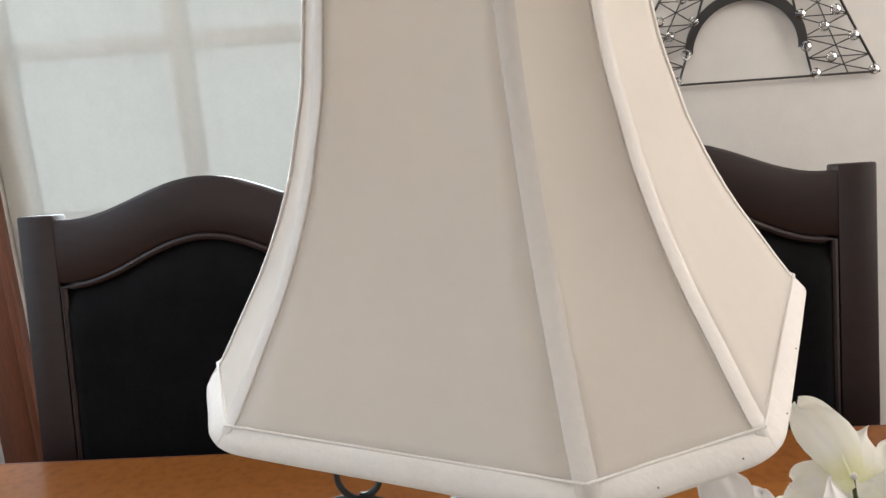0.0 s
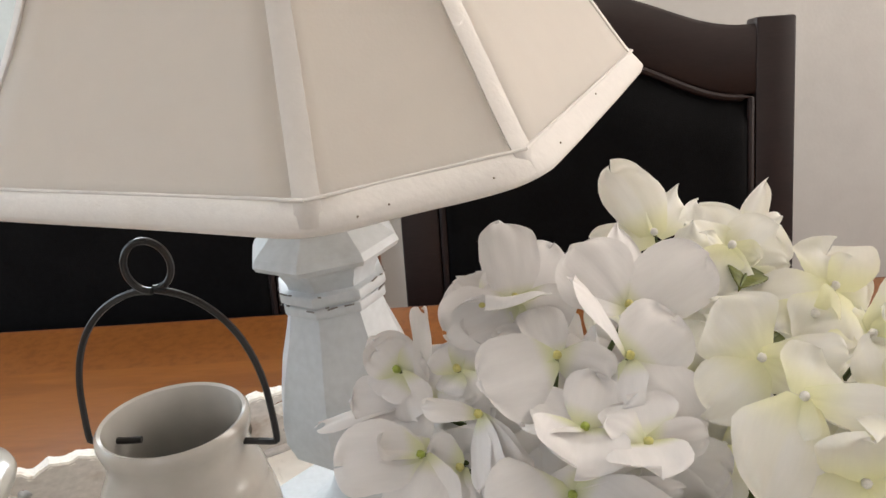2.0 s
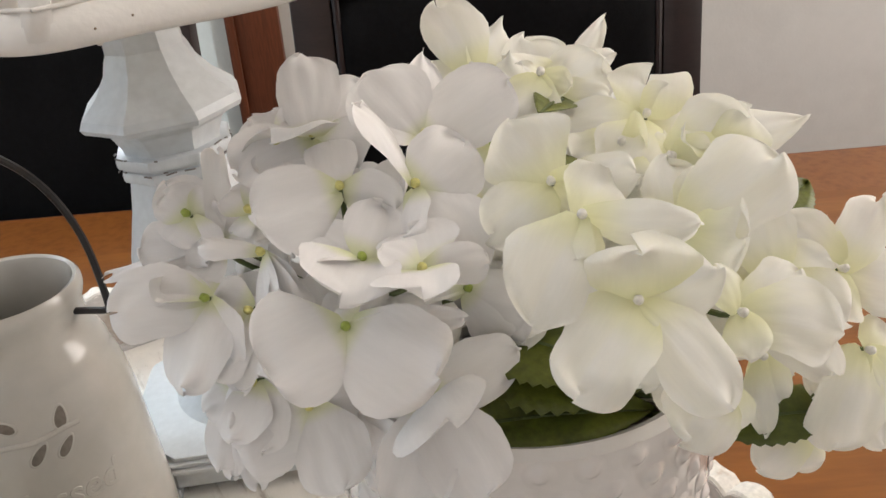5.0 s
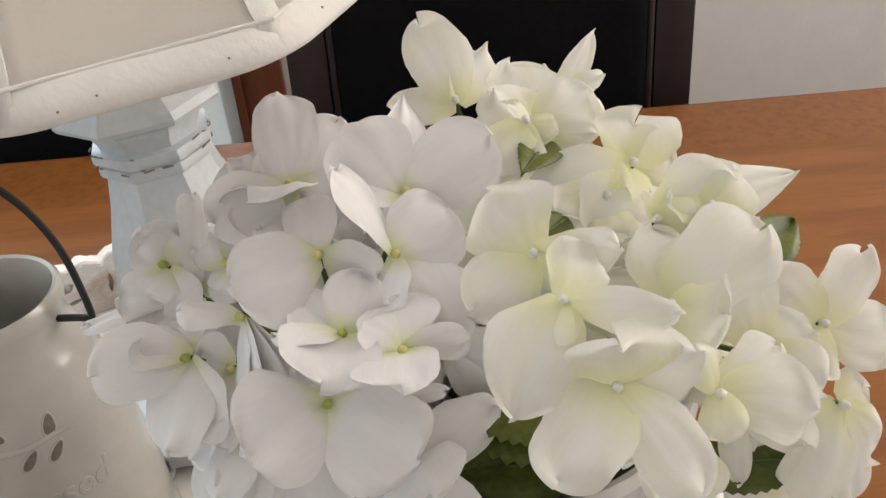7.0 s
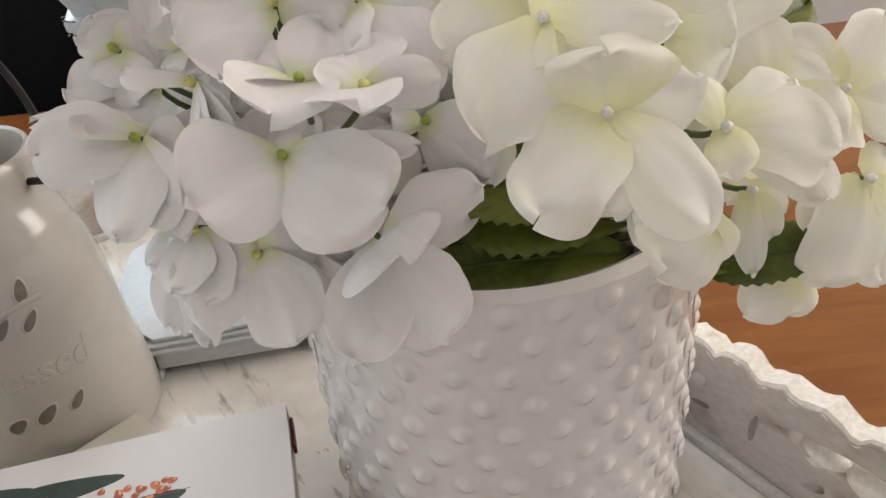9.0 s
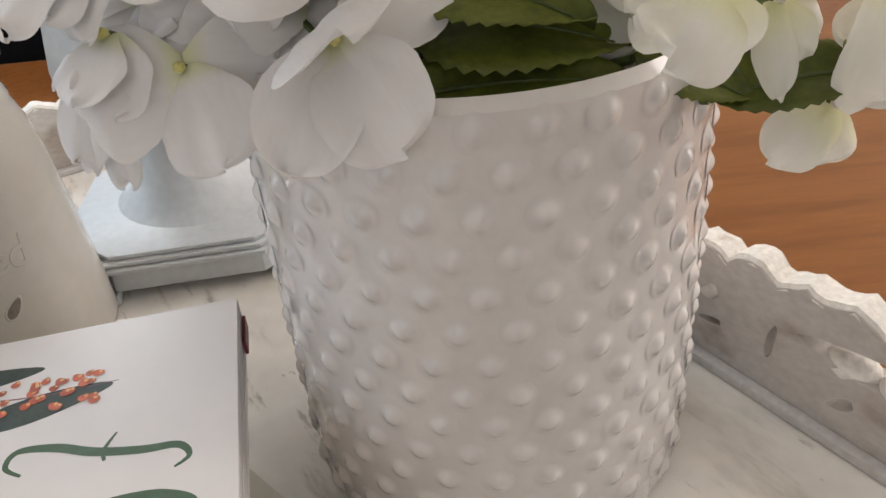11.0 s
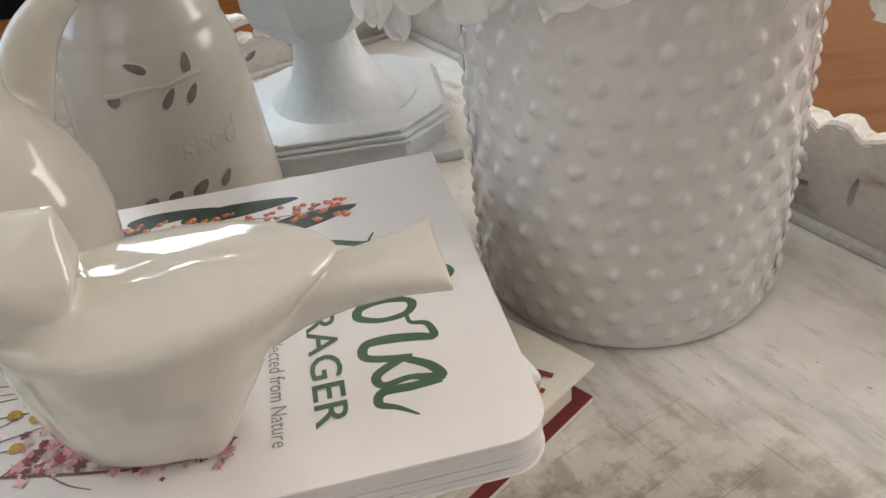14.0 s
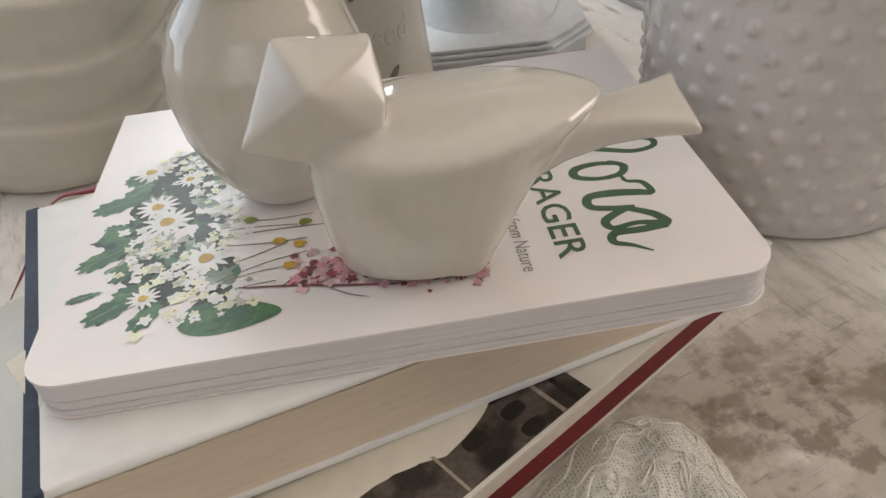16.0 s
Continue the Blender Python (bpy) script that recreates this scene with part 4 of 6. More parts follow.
def petal_mesh(material, length, width, bow, cup, pointed, rnd):
    """One broad cloth petal along +x: narrow foot, round rim with soft waves, a faint midrib and creases running out from the foot."""
    nu, nv = 22, 16
    cream = material is PETAL_Y
    peak, round_end = {0: (0.56, 2.6 if not cream else rnd.uniform(1.9, 2.5)), 1: (0.42, 1.25), 2: (0.45, 1.7)}[pointed]
    p1, p2, p3, p4 = (rnd.uniform(0, 6.28) for _ in range(4))
    wave, ripple, skew = rnd.uniform(0.03, 0.085) * (2.6 if cream else 1.3), rnd.uniform(0.006, 0.016), rnd.uniform(-0.16, 0.16)
    lobe, bow, cup = rnd.uniform(0.06, 0.14) if cream else rnd.uniform(0.04, 0.1), bow * 0.7, cup * rnd.uniform(0.35, 0.8)
    fold, fx = rnd.uniform(-0.05, 0.05), rnd.uniform(-0.5, 0.5)
    rib, notch = rnd.uniform(0.0, 0.022), rnd.choice((0, 0, 0, 0.03, 0.05))
    foot = 0.4 if cream else 0.26
    rows = []
    for i in range(nu + 1):
        u = math.sin(i / nu * math.pi / 2) ** 0.95
        if u < peak:
            f = foot + (1 - foot) * math.sin(math.pi / 2 * u / peak) ** 0.95
        else:
            f = max(0.0, 1 - ((u - peak) / (1 - peak)) ** round_end) ** (0.8 if pointed == 1 else 1 / round_end)
        half = width / 2 * max(f, 0.012)
        bulge = (1 + lobe * math.sin(4.5 * u + p2) + 0.4 * lobe * math.sin(11 * u + p4), 1 + lobe * math.sin(4.5 * u + p3) + 0.4 * lobe * math.sin(11 * u + p1))
        row = []
        for j in range(nv + 1):
            v = 2 * j / nv - 1
            rim = max(abs(v), u) ** 4 * u
            x = u * length * (1 - notch * math.exp(-(v / 0.3) ** 2) * u ** 6) + length * u * u * (0.03 * math.sin(3.4 * v + p1) + 0.012 * math.sin(8 * v + p3))
            y = v * half * bulge[v > 0] * (1 + 0.008 * math.sin(47 * u)) + skew * half * math.sin(math.pi * u)
            z = bow * length * 4 * u * (1 - u) - cup * width * v * v * f
            z += width * (wave * rim * math.sin(4.2 * u + 2.4 * v + p1) + 0.4 * wave * rim * math.sin(9 * u - 5 * v + p3))
            z += width * (ripple * u * math.sin(11 * v / (0.4 + u) + p3) + 0.02 * math.sin(4 * v + 3 * u + p4) * u) - rib * width * math.exp(-(v / 0.12) ** 2) * (1 - u)
            z += fold * width * max(0.0, 1 - abs(v - fx) / 0.5) * u
            row.append((x, y, z))
        rows.append(row)
    return to_mesh("petal", loft(rows, closed=False), material, "all")


def floret(head, at, bead, *petals):
    """A stalk with its bead and petals; at is where the bead sits."""
    core = head.matrix_world.translation
    spot = place(*at).translation - core
    f = part("floret", tube(curve([(0, 0, 0), tuple(-spot * 20 + Vector((0, 0, -0.3))), tuple(-spot / CM * 0.9)], 4), [0.07 + 0.004 * i for i in range(9)], 6), STEM, head)
    f.location = spot
    lean = Vector((0, 0, 0))
    for dx, dy, dz, width, roll, bow, cup, *pointed in petals:
        way = Vector((dx, dy, dz))
        lean += way.normalized()
        x = way.normalized()
        n = FRONT - x * FRONT.dot(x)
        n = Matrix.Rotation(radians(roll), 3, x) @ (n.normalized() if n.length > 0.05 else x.orthogonal().normalized())
        p = new("petal", petal_mesh(head_cloth[head.name], way.length, width * (1.07 if head_cloth[head.name] is PETAL_Y else 1.08), bow, cup, pointed[0] if pointed else 0, frnd))
        p.parent = f
        p.matrix_local = Matrix((x, n.cross(x), n)).transposed().to_4x4()
    out = (spot.normalized() + FRONT).normalized()
    b = new("bead", BEADS[bead.name])
    b.parent, b.matrix_local = f, Matrix.Translation(out * 0.0022) @ out.to_track_quat("Z", "Y").to_matrix().to_4x4() @ Matrix.Diagonal((0.13, 0.13, 0.17, 1))
    return f


head_cloth = {}


def flower_head(core, radii, cloth, beads, fill, seed, label):
    """A flower head: its stem and the florets that close it inside and behind; those that show are added one by one."""
    rnd = random.Random(seed)
    h = thing("hydrangea", place(*core), label, "flower", "hydrangeas in the pot")
    head_cloth[h.name] = cloth
    for k in range(fill):
        a, e = 2.4 * k + rnd.uniform(-0.3, 0.3), math.asin(-0.5 + 1.45 * (k + 0.5) / fill)
        d = Vector((math.cos(a) * math.cos(e), math.sin(a) * math.cos(e), math.sin(e)))
        q = 0.6 if d.dot(FRONT) > -0.05 else 0.85
        at = Vector(core) + Vector((d.x * radii[0], d.y * radii[1], d.z * radii[2])) * q
        side = d.orthogonal().normalized()
        petals = []
        for j in range(4):
            way = Matrix.Rotation(radians(90 * j + 40 * k), 3, d) @ side * rnd.uniform(1.8, 2.4) + d * rnd.uniform(-0.3, 0.8)
            petals.append((*way, rnd.uniform(2.0, 2.7), 0, 0.08, 0.1))
        floret(h, at, rnd.choice(beads), *petals)
    foot = (Vector((POT_X, POT_Y, 4.6)) - Vector(core))
    part("stem", tube(curve([(0, 0, -0.5), tuple(foot * 0.5 + Vector((0.4, 0.2, 0.5))), tuple(foot)], 5), 0.28, 8), STEM, h)
    return h


white_head = flower_head((3.0, 0.2, 9.4), (5.0, 5.0, 4.6), PETAL_W, (BEAD, BEAD_G), 26, 5, "white silk hydrangea head with yellow-green beads in the pot")
cream_head = flower_head((11.6, -1.2, 9.8), (5.2, 5.4, 4.0), PETAL_Y, (BEAD_W, BEAD), 24, 8, "cream silk hydrangea head with pale beads in the pot")
back_head = flower_head((10.0, 4.4, 11.6), (3.4, 2.8, 2.6), PETAL_Y, (BEAD, BEAD_G), 5, 13, "cream silk hydrangea head at the back of the pot")
floret(white_head, (2.5, -2.7, 14.7), BEAD, (-2.4, -0.3, -0.2, 2.2, 0, 0.1, 0.12), (-1.4, 1.6, 0.3, 1.5, 35, 0.05, 0.1), (1.4, -0.7, -0.5, 1.6, 48, -0.05, 0.1), (-0, 2, 0.7, 1.4, 10, 0.05, -0.15))
floret(white_head, (2.1, 0.3, 15.3), BEAD, (0.1, 2.3, 2, 2, 0, 0.08, 0.1), (-1.6, 1.4, 0.5, 1.2, 20, 0.05, 0.1), (1.8, 1.8, 1.1, 2, 0, 0.05, 0.1), (-1.2, -0.9, 0.6, 3.4, 72, 0.1, 0.1), (1, -1.6, -0.5, 2.4, 10, -0.1, -0.1), (-2.4, -0.2, -0.7, 2, 15, 0.05, -0.1), (-1.4, -1, -0.9, 2.1, 20, -0.05, -0.1))
floret(white_head, (2.7, -4.4, 13.4), BEAD_G, (-1.7, -0.1, 0.4, 1.4, 76, 0.05, 0.15), (-1, 1.2, 0.5, 1.2, 15, 0.06, -0.1), (0.8, 1.1, 1, 1.6, 10, 0.08, 0.1), (-0.8, -1.7, -0.1, 2.4, 0, 0.16, -0.22))
floret(white_head, (4, -5.5, 13.4), BEAD, (0, 1.3, 0.5, 2, 0, 0.06, -0.12), (1.7, -0.1, -0.1, 1.1, 40, 0.05, 0.1), (-0.3, -1.7, 0.2, 1.9, 0, 0.12, -0.15), (-0.8, 0.7, 0.5, 1.1, 30, 0.1, 0.1))
floret(white_head, (2, -5.4, 12.1), BEAD_G, (-2.2, -0.8, -0.3, 2.8, 0, 0.14, 0.16), (1.9, -1.8, -0.8, 2.7, 0, 0.12, 0.14), (3, -0.3, -0.2, 0.8, 45, 0.05, 0.1), (-0.6, 0.7, -0, 1.7, 40, 0.05, 0.1))
floret(white_head, (0.8, -3.8, 8.8), BEAD, (-2.3, -0.2, -0.2, 2.8, 0, 0.12, 0.12), (0.5, -1.9, -1.7, 2.1, 0, 0.1, 0.12), (2.1, 0.5, -0.3, 2.1, 30, 0.05, 0.1), (-0.4, 1.9, 0.9, 2, 20, 0.05, 0.1))
floret(white_head, (4, -5.6, 9.4), BEAD, (-1.4, -1.8, -2, 2, -12, 0.06, -0.16), (0.9, -2, -1.8, 2.3, 10, 0.1, -0.2), (0.1, -1.7, 0.6, 2.7, 0, 0.35, 0.25), (2.7, 0.8, 0.6, 1.8, 20, 0.05, 0.1))
floret(white_head, (5.6, -3.4, 11.4), BEAD_G, (1.7, -0.7, -0.6, 1.9, 30, 0.08, 0.1), (1.4, -0.9, -1.6, 1.7, 20, 0.05, 0.1), (-2.2, 0.1, -0.1, 1.2, 60, 0.05, 0.1), (-0.8, 0.1, 0.3, 1, 30, 0.05, 0.1))
floret(white_head, (-1.5, -2.1, 11.8), BEAD_G, (-2.6, -0.1, 0.1, 2.1, 0, 0.12, 0.14), (-1.8, 0.6, 0.6, 1.4, 25, 0.08, 0.1), (-1, -1.7, -1.8, 1.8, 8, 0.08, 0.14), (-1.1, 0.7, 0.3, 2.7, 58, 0.05, -0.1), (0.4, -1.4, -1.6, 1.6, 30, 0.05, 0.1))
floret(white_head, (-1.1, 0, 12.4), BEAD, (-1.4, 1.7, 1.7, 1.7, 15, 0.08, 0.1), (-2.4, 0.3, 0.2, 1.9, 0, 0.1, 0.12), (0.3, 1.6, 2.5, 1.3, 62, 0.05, 0.1), (-3.5, 0.2, -0.5, 1, 55, 0.05, 0.1), (-1.2, -1, -0.7, 1.6, 20, 0.1, 0.1), (1, 1.1, 1.2, 1.6, 10, 0.05, 0.1))
floret(white_head, (-0, -0.4, 13.5), BEAD, (0.9, 0.7, 0.8, 1.5, 0, 0.05, -0.1), (-0.5, 0.7, 0.5, 1.3, 10, 0.05, -0.1), (0.1, -0.8, -0.7, 1.4, 20, 0.05, -0.1), (-0.6, -0.4, -0.4, 1.3, 40, 0.05, 0.1))
floret(white_head, (0.2, -2.5, 13.1), BEAD, (0.1, -1.9, -1.7, 1.5, 62, 0.08, 0.15), (0.7, -1.7, -1.4, 1.3, 58, 0.08, 0.15), (1.1, -1.5, -1.1, 1.2, 55, 0.08, 0.12), (-1.6, 0.2, 0.5, 1.1, 48, 0.08, 0.1), (-0.4, -1.4, -1.6, 1.2, 60, 0.05, 0.1))
floret(white_head, (-0.4, -2.3, 11.3), BEAD, (-1.3, -1.3, -1.2, 1.4, 20, 0.08, 0.14), (-1, 0.5, 0.3, 1.5, 10, 0.05, -0.1), (-0.6, -1.5, -1.7, 1.4, 30, 0.1, 0.1))
floret(white_head, (-0.6, -3.3, 9.6), BEAD, (-0.9, -1.2, -1, 1.4, 10, 0.08, 0.1), (-0.1, -1.4, -1.5, 1.8, 0, 0.08, 0.1))
floret(white_head, (5.1, -1.5, 15.4), BEAD, (-1.3, 1.3, 1.7, 2.3, 0, 0.1, 0.12), (2.6, 0, 1.4, 2.3, 0, 0.08, 0.14), (0.7, 2.6, 1.9, 1.7, 15, 0.08, 0.1, 1), (-1.4, 0.4, 0.5, 1.4, 30, 0.05, -0.1))
floret(white_head, (4.4, -3.3, 14.7), BEAD, (1.6, 0.4, 0.9, 2.2, 0, 0.1, 0.14), (1, -1.9, -2, 2.1, 0, 0.08, 0.12), (-1, 1.7, 2, 1.9, 70, 0.1, 0.12), (-0.5, -1.1, -1, 1.3, 40, 0.05, 0.1))
floret(white_head, (-1.2, -2.2, 8.8), BEAD, (-0.9, -1.3, -1.9, 1.3, 0, 0.08, 0.12), (-0.6, -1.5, -2.1, 1, 25, 0.08, 0.14), (0.1, -1.6, -2.6, 1, 20, 0.08, 0.14), (-1.1, -0.3, -0.5, 1.3, 20, 0.08, 0.12))
floret(white_head, (1.1, 0.6, 15), BEAD, (-0.8, 0.9, 0.7, 1.5, 10, 0.05, 0.1), (-0, 1.1, 0.9, 1.3, 0, 0.05, 0.1), (1.4, 0.4, 0.5, 1.9, 10, -0.05, -0.1), (0.2, -1.1, -0.7, 1.7, 20, 0.05, 0.1))
floret(white_head, (-1.8, 0.3, 13.4), BEAD_G, (-0.7, 0.6, 0.6, 1.4, 10, 0.08, 0.1), (-0.7, -0.5, -0.5, 1.5, 10, 0.08, 0.12), (0.8, 0.2, 0.3, 1.3, 30, 0.05, 0.1), (0.3, -1.2, -1.1, 1.3, 10, 0.05, 0.1))
floret(cream_head, (7.9, -4.3, 14.6), BEAD_W, (-0.9, 1, 1.6, 2.2, 0, 0.1, 0.1), (2, -0.9, 0.3, 1.5, 25, 0.06, 0.1), (-2, -0.7, -0.9, 1.8, 0, 0.08, 0.12), (0.8, -0.8, -0.6, 1.1, 20, 0.08, 0.1))
floret(cream_head, (11.9, -1.6, 15.1), BEAD_W, (0.8, 1.4, 0.9, 2.5, 0, 0.1, -0.14), (-3.1, -0, -0.3, 2.1, 0, 0.08, 0.1), (-1.8, -1.6, -1.2, 2.3, 0, 0.1, 0.1), (1.6, 0.6, 0.1, 1.7, 15, 0.08, 0.1))
floret(cream_head, (11.5, -3.9, 14.6), BEAD_W, (4.4, 0.4, 0.5, 1.9, 0, 0.08, 0.12, 1), (2.3, 0.1, 0.8, 2, 10, 0.16, 0.12), (1.3, -1, -0.5, 1, 45, 0.08, 0.16), (0.1, 0.7, 0.6, 0.6, 40, 0.05, 0.1), (0.9, -0.7, 0, 1.6, 40, 0.1, 0.14))
floret(cream_head, (10.9, -6, 13.5), BEAD_W, (2.8, 0.4, 1.5, 2.5, 0, 0.1, 0.08), (0.3, 1.7, 1.4, 1.6, 10, 0.08, 0.1), (1.3, -0.8, -0.1, 2.2, 10, 0.08, 0.1), (1.3, 0.8, 1.1, 1.5, 0, 0.08, 0.1))
floret(cream_head, (8, -6.1, 14.4), BEAD_W, (-1.9, -1.6, -1.9, 2.2, 0, 0.1, 0.1, 2), (2.5, -1.3, -0.1, 1.1, 30, 0.1, 0.14), (1.1, 1.1, 0.6, 1.6, 0, 0.08, 0.1), (-0.8, -0.7, -0.8, 1, 40, 0.08, 0.1))
floret(cream_head, (8.8, -7.6, 12.7), BEAD_W, (-2, -1.1, -1.6, 2.3, 0, 0.1, -0.1), (1.3, -2.2, -1.9, 1.6, 0, 0.1, 0.14), (-0.1, -0, 1.5, 2.6, 0, 0.16, 0.2), (2.2, 0.2, 0.3, 1.8, 0, 0.08, 0.1), (0.1, -0.3, -2.4, 1.8, 0, 0.05, 0.1))
floret(cream_head, (11.4, -7.9, 12), BEAD_W, (-0.4, 0.7, 1, 1.1, 20, 0.1, 0.22), (-0.3, -1, -0.7, 1.1, 28, 0.12, 0.2), (2.5, -0.7, -0.7, 2, 0, 0.12, 0.12), (2.5, -0.8, -1.9, 1.3, 10, 0.06, 0.1), (2, 0.6, 0.5, 1.4, 0, 0.08, 0.1))
floret(cream_head, (16.2, -5.5, 11.1), BEAD_W, (-1.2, 1.3, 1.2, 1.8, 0, 0.1, -0.12), (2, 1.1, 1.5, 1.6, 0, 0.08, -0.12), (2.4, -0.6, -0.7, 1.8, 0, 0.08, 0.1), (-1.2, -0.8, -0.9, 1.9, 15, 0.08, 0.1))
floret(cream_head, (16.3, -6.9, 9.2), BEAD_W, (-1.8, -1.3, -2.1, 1.9, 0, 0.1, 0.12), (0.7, -1, -1.5, 1.6, 0, 0.08, 0.12), (1.2, 0.3, 0, 1.5, 10, 0.08, 0.1), (-1.5, -0.1, -1.2, 1.4, 20, 0.05, 0.1), (-0.3, -1.6, -2.2, 1.3, 0, 0.08, 0.1))
floret(cream_head, (15.1, -6.5, 6.5), BEAD_W, (-1.6, -0.3, -1.1, 1.6, 0, 0.1, 0.12), (-0.4, -0.5, -1.3, 1.3, 0, 0.08, 0.12))
floret(cream_head, (11.3, -7.6, 9.9), BEAD_W, (-1.6, -1.1, -0.9, 2, 0, 0.12, 0.1), (-1.1, 1.6, -0.8, 1.7, 0, 0.08, -0.1), (-0.2, -0.9, -1.1, 1.3, 20, 0.08, 0.1))
floret(cream_head, (13.7, -5.8, 8.9), BEAD_W, (-0.5, -1.5, -1.8, 0.9, 35, 0.08, 0.2), (0.3, -0.8, -1.3, 1.1, 15, 0.08, 0.12), (1.2, -0.1, -0.9, 1.2, 10, 0.06, 0.1))
floret(cream_head, (7.5, -3.3, 11.3), BEAD_W, (-0.8, -1, -1.8, 1.4, 20, 0.08, 0.1), (-0.7, -0.1, -0.7, 1.3, 20, 0.08, 0.1), (-0.2, -0.8, -2.1, 1.2, 0, 0.08, 0.1))
floret(cream_head, (13.2, -6.8, 12), BEAD_W, (1.6, -0.9, -1.2, 1.8, 10, 0.08, 0.1), (1.7, -0, -0, 1.8, 0, 0.08, 0.1), (0, 1.5, 1.5, 1.8, 0, 0.08, 0.1))
floret(cream_head, (10.8, -2.3, 14.6), BEAD_W, (-1.6, -0, -0.2, 1.8, 5, 0.08, 0.12), (0, -1.2, -0.8, 1.8, 0, 0.08, 0.12), (0.7, -0.1, -0.1, 1.6, 20, 0.05, 0.1))
floret(cream_head, (12.8, -4.3, 15), BEAD_W, (1.2, 0.6, 0.7, 1.8, 0, 0.12, 0.16), (-0.9, 0.6, 0.4, 1.5, 20, 0.08, 0.12), (-0.1, -1, -0.7, 1, 30, 0.1, 0.2), (1.3, -0.2, -0.4, 1.2, 10, 0.06, 0.1))
floret(back_head, (7.7, 2.4, 16.2), BEAD_W, (-0.4, 3.3, 1.8, 2, 0, 0.1, 0.08), (0.5, 1.8, 1.1, 0.6, 40, 0.05, 0.1, 1), (1.5, 1.6, 1, 1.7, 0, 0.08, 0.12), (-2, 0.9, -0.4, 1.6, 25, 0.06, 0.1))
floret(back_head, (9.8, 1.1, 15.4), BEAD_W, (-1.2, 0.8, 1.2, 2, 15, 0.1, 0.1), (2.2, 0.5, 0.8, 2.2, 5, 0.1, 0.12), (2, -0.4, -0.2, 1.2, 30, 0.08, 0.1), (0.1, 2.5, 1.5, 2, 0, 0.1, 0.12), (-0.9, 0, 1.2, 1, 30, 0.1, 0.2, 1))
floret(back_head, (11.5, 3.3, 15.5), BEAD_W, (2.1, 1.9, 1.4, 1, 0, 0.05, 0.1, 1), (1.8, 0.3, 0.4, 0.8, 25, 0.08, 0.1), (1.4, -0.8, -1.1, 1.5, 0, 0.06, 0.1), (-0.3, 0.9, 0.7, 1.2, 20, 0.05, 0.1))
floret(back_head, (9, -0.4, 16.5), BEAD_W, (-1.2, -1, -0.9, 1.6, 10, 0.08, 0.1), (-1.5, -0.6, -1.8, 1.3, 10, 0.06, 0.1), (0.9, -0.3, -0.4, 0.8, 30, 0.08, 0.1), (-0.2, -0.9, -1.1, 0.9, 20, 0.08, 0.1))


def leaf_spray(base, tip, width, bend, label):
    """A serrated leaf from base to tip."""
    a, b = Vector(base), Vector(tip)
    d = b - a
    ln = d.length
    x = d.normalized()
    side = x.cross(Vector((0, -0.5, 0.86))).normalized()
    up = side.cross(x)
    bm = bmesh.new()
    rows = []
    n = 26
    for i in range(n + 1):
        u = i / n
        w = width * math.sin(math.pi * u ** 0.75) ** 0.8 * (1 + 0.1 * (i % 2))
        row = []
        for j in range(7):
            v = j / 3 - 1
            p = x * (u * ln) + side * (v * w / 2) + up * (abs(v) * width * 0.13 + bend * math.sin(math.pi * u) - 0.04 * math.cos(v * 12))
            row.append(tuple(p))
        rows.append(row)
    loft(rows, bm, closed=False)
    t = thing("leaf", place(*base), label, "leaf", "leaves in the pot")
    solidify(part("blade", bm, LEAF, t, smooth="all"), 0.03)
    part("midrib", tube([tuple(x * (ln * i / 8) + up * (bend * math.sin(math.pi * i / 8) + 0.02)) for i in range(9)], [0.07 - 0.006 * i for i in range(9)], 6), STEM, t)
    part("leaf_stalk", tube(curve([(0, 0, 0), tuple((Vector((POT_X, POT_Y, 5.5)) - a) * 0.5), tuple(Vector((POT_X, POT_Y, 4.8)) - a)], 4), 0.12, 6), STEM, t)


for base, tip, width, bend in (((6.0, -3.0, 9.8), (9.6, -5.6, 8.8), 3.0, 0.4), ((5.8, -2.6, 8.7), (11.0, -4.9, 7.9), 3.8, 0.4), ((5.2, -4.7, 7.6), (10.6, -5.5, 7.4), 2.2, 0.3), ((12.2, -6.1, 6.9), (16.1, -7.3, 7.4), 1.8, 0.3), ((9.9, 0.0, 15.5), (8.2, -2.4, 15.9), 1.2, 0.15), ((14.8, -3.4, 11.9), (17.6, -1.9, 12.2), 1.8, 0.2), ((9.5, -2.5, 14.3), (8.1, -3.7, 14.5), 1.0, 0.1), ((10.6, -5.4, 7.9), (13.0, -6.6, 6.9), 1.8, 0.2)):
    leaf_spray(base, tip, width, bend, "serrated dark green silk leaf below the blossoms")


# ---- ceramic jar with wire handle ----
JAR_X, JAR_Y = -11.4, 10.0


def JAR_K(z):
    return float(np.interp(z, (0, 9, 12, 14), (0.97, 0.95, 0.9, 0.89)))


def jar_radius(z):
    prof = [(0, 4.6), (0.5, 4.9), (2, 4.85), (4, 4.72), (6, 4.6), (8, 4.48), (9.4, 4.32), (10.3, 4.1), (10.8, 4.05), (11.3, 3.85), (11.9, 3.58), (12.4, 3.47), (12.9, 3.5), (13.6, 3.76)]
    return float(np.interp(z, [p[0] for p in prof], [p[1] for p in prof])) * JAR_K(z)


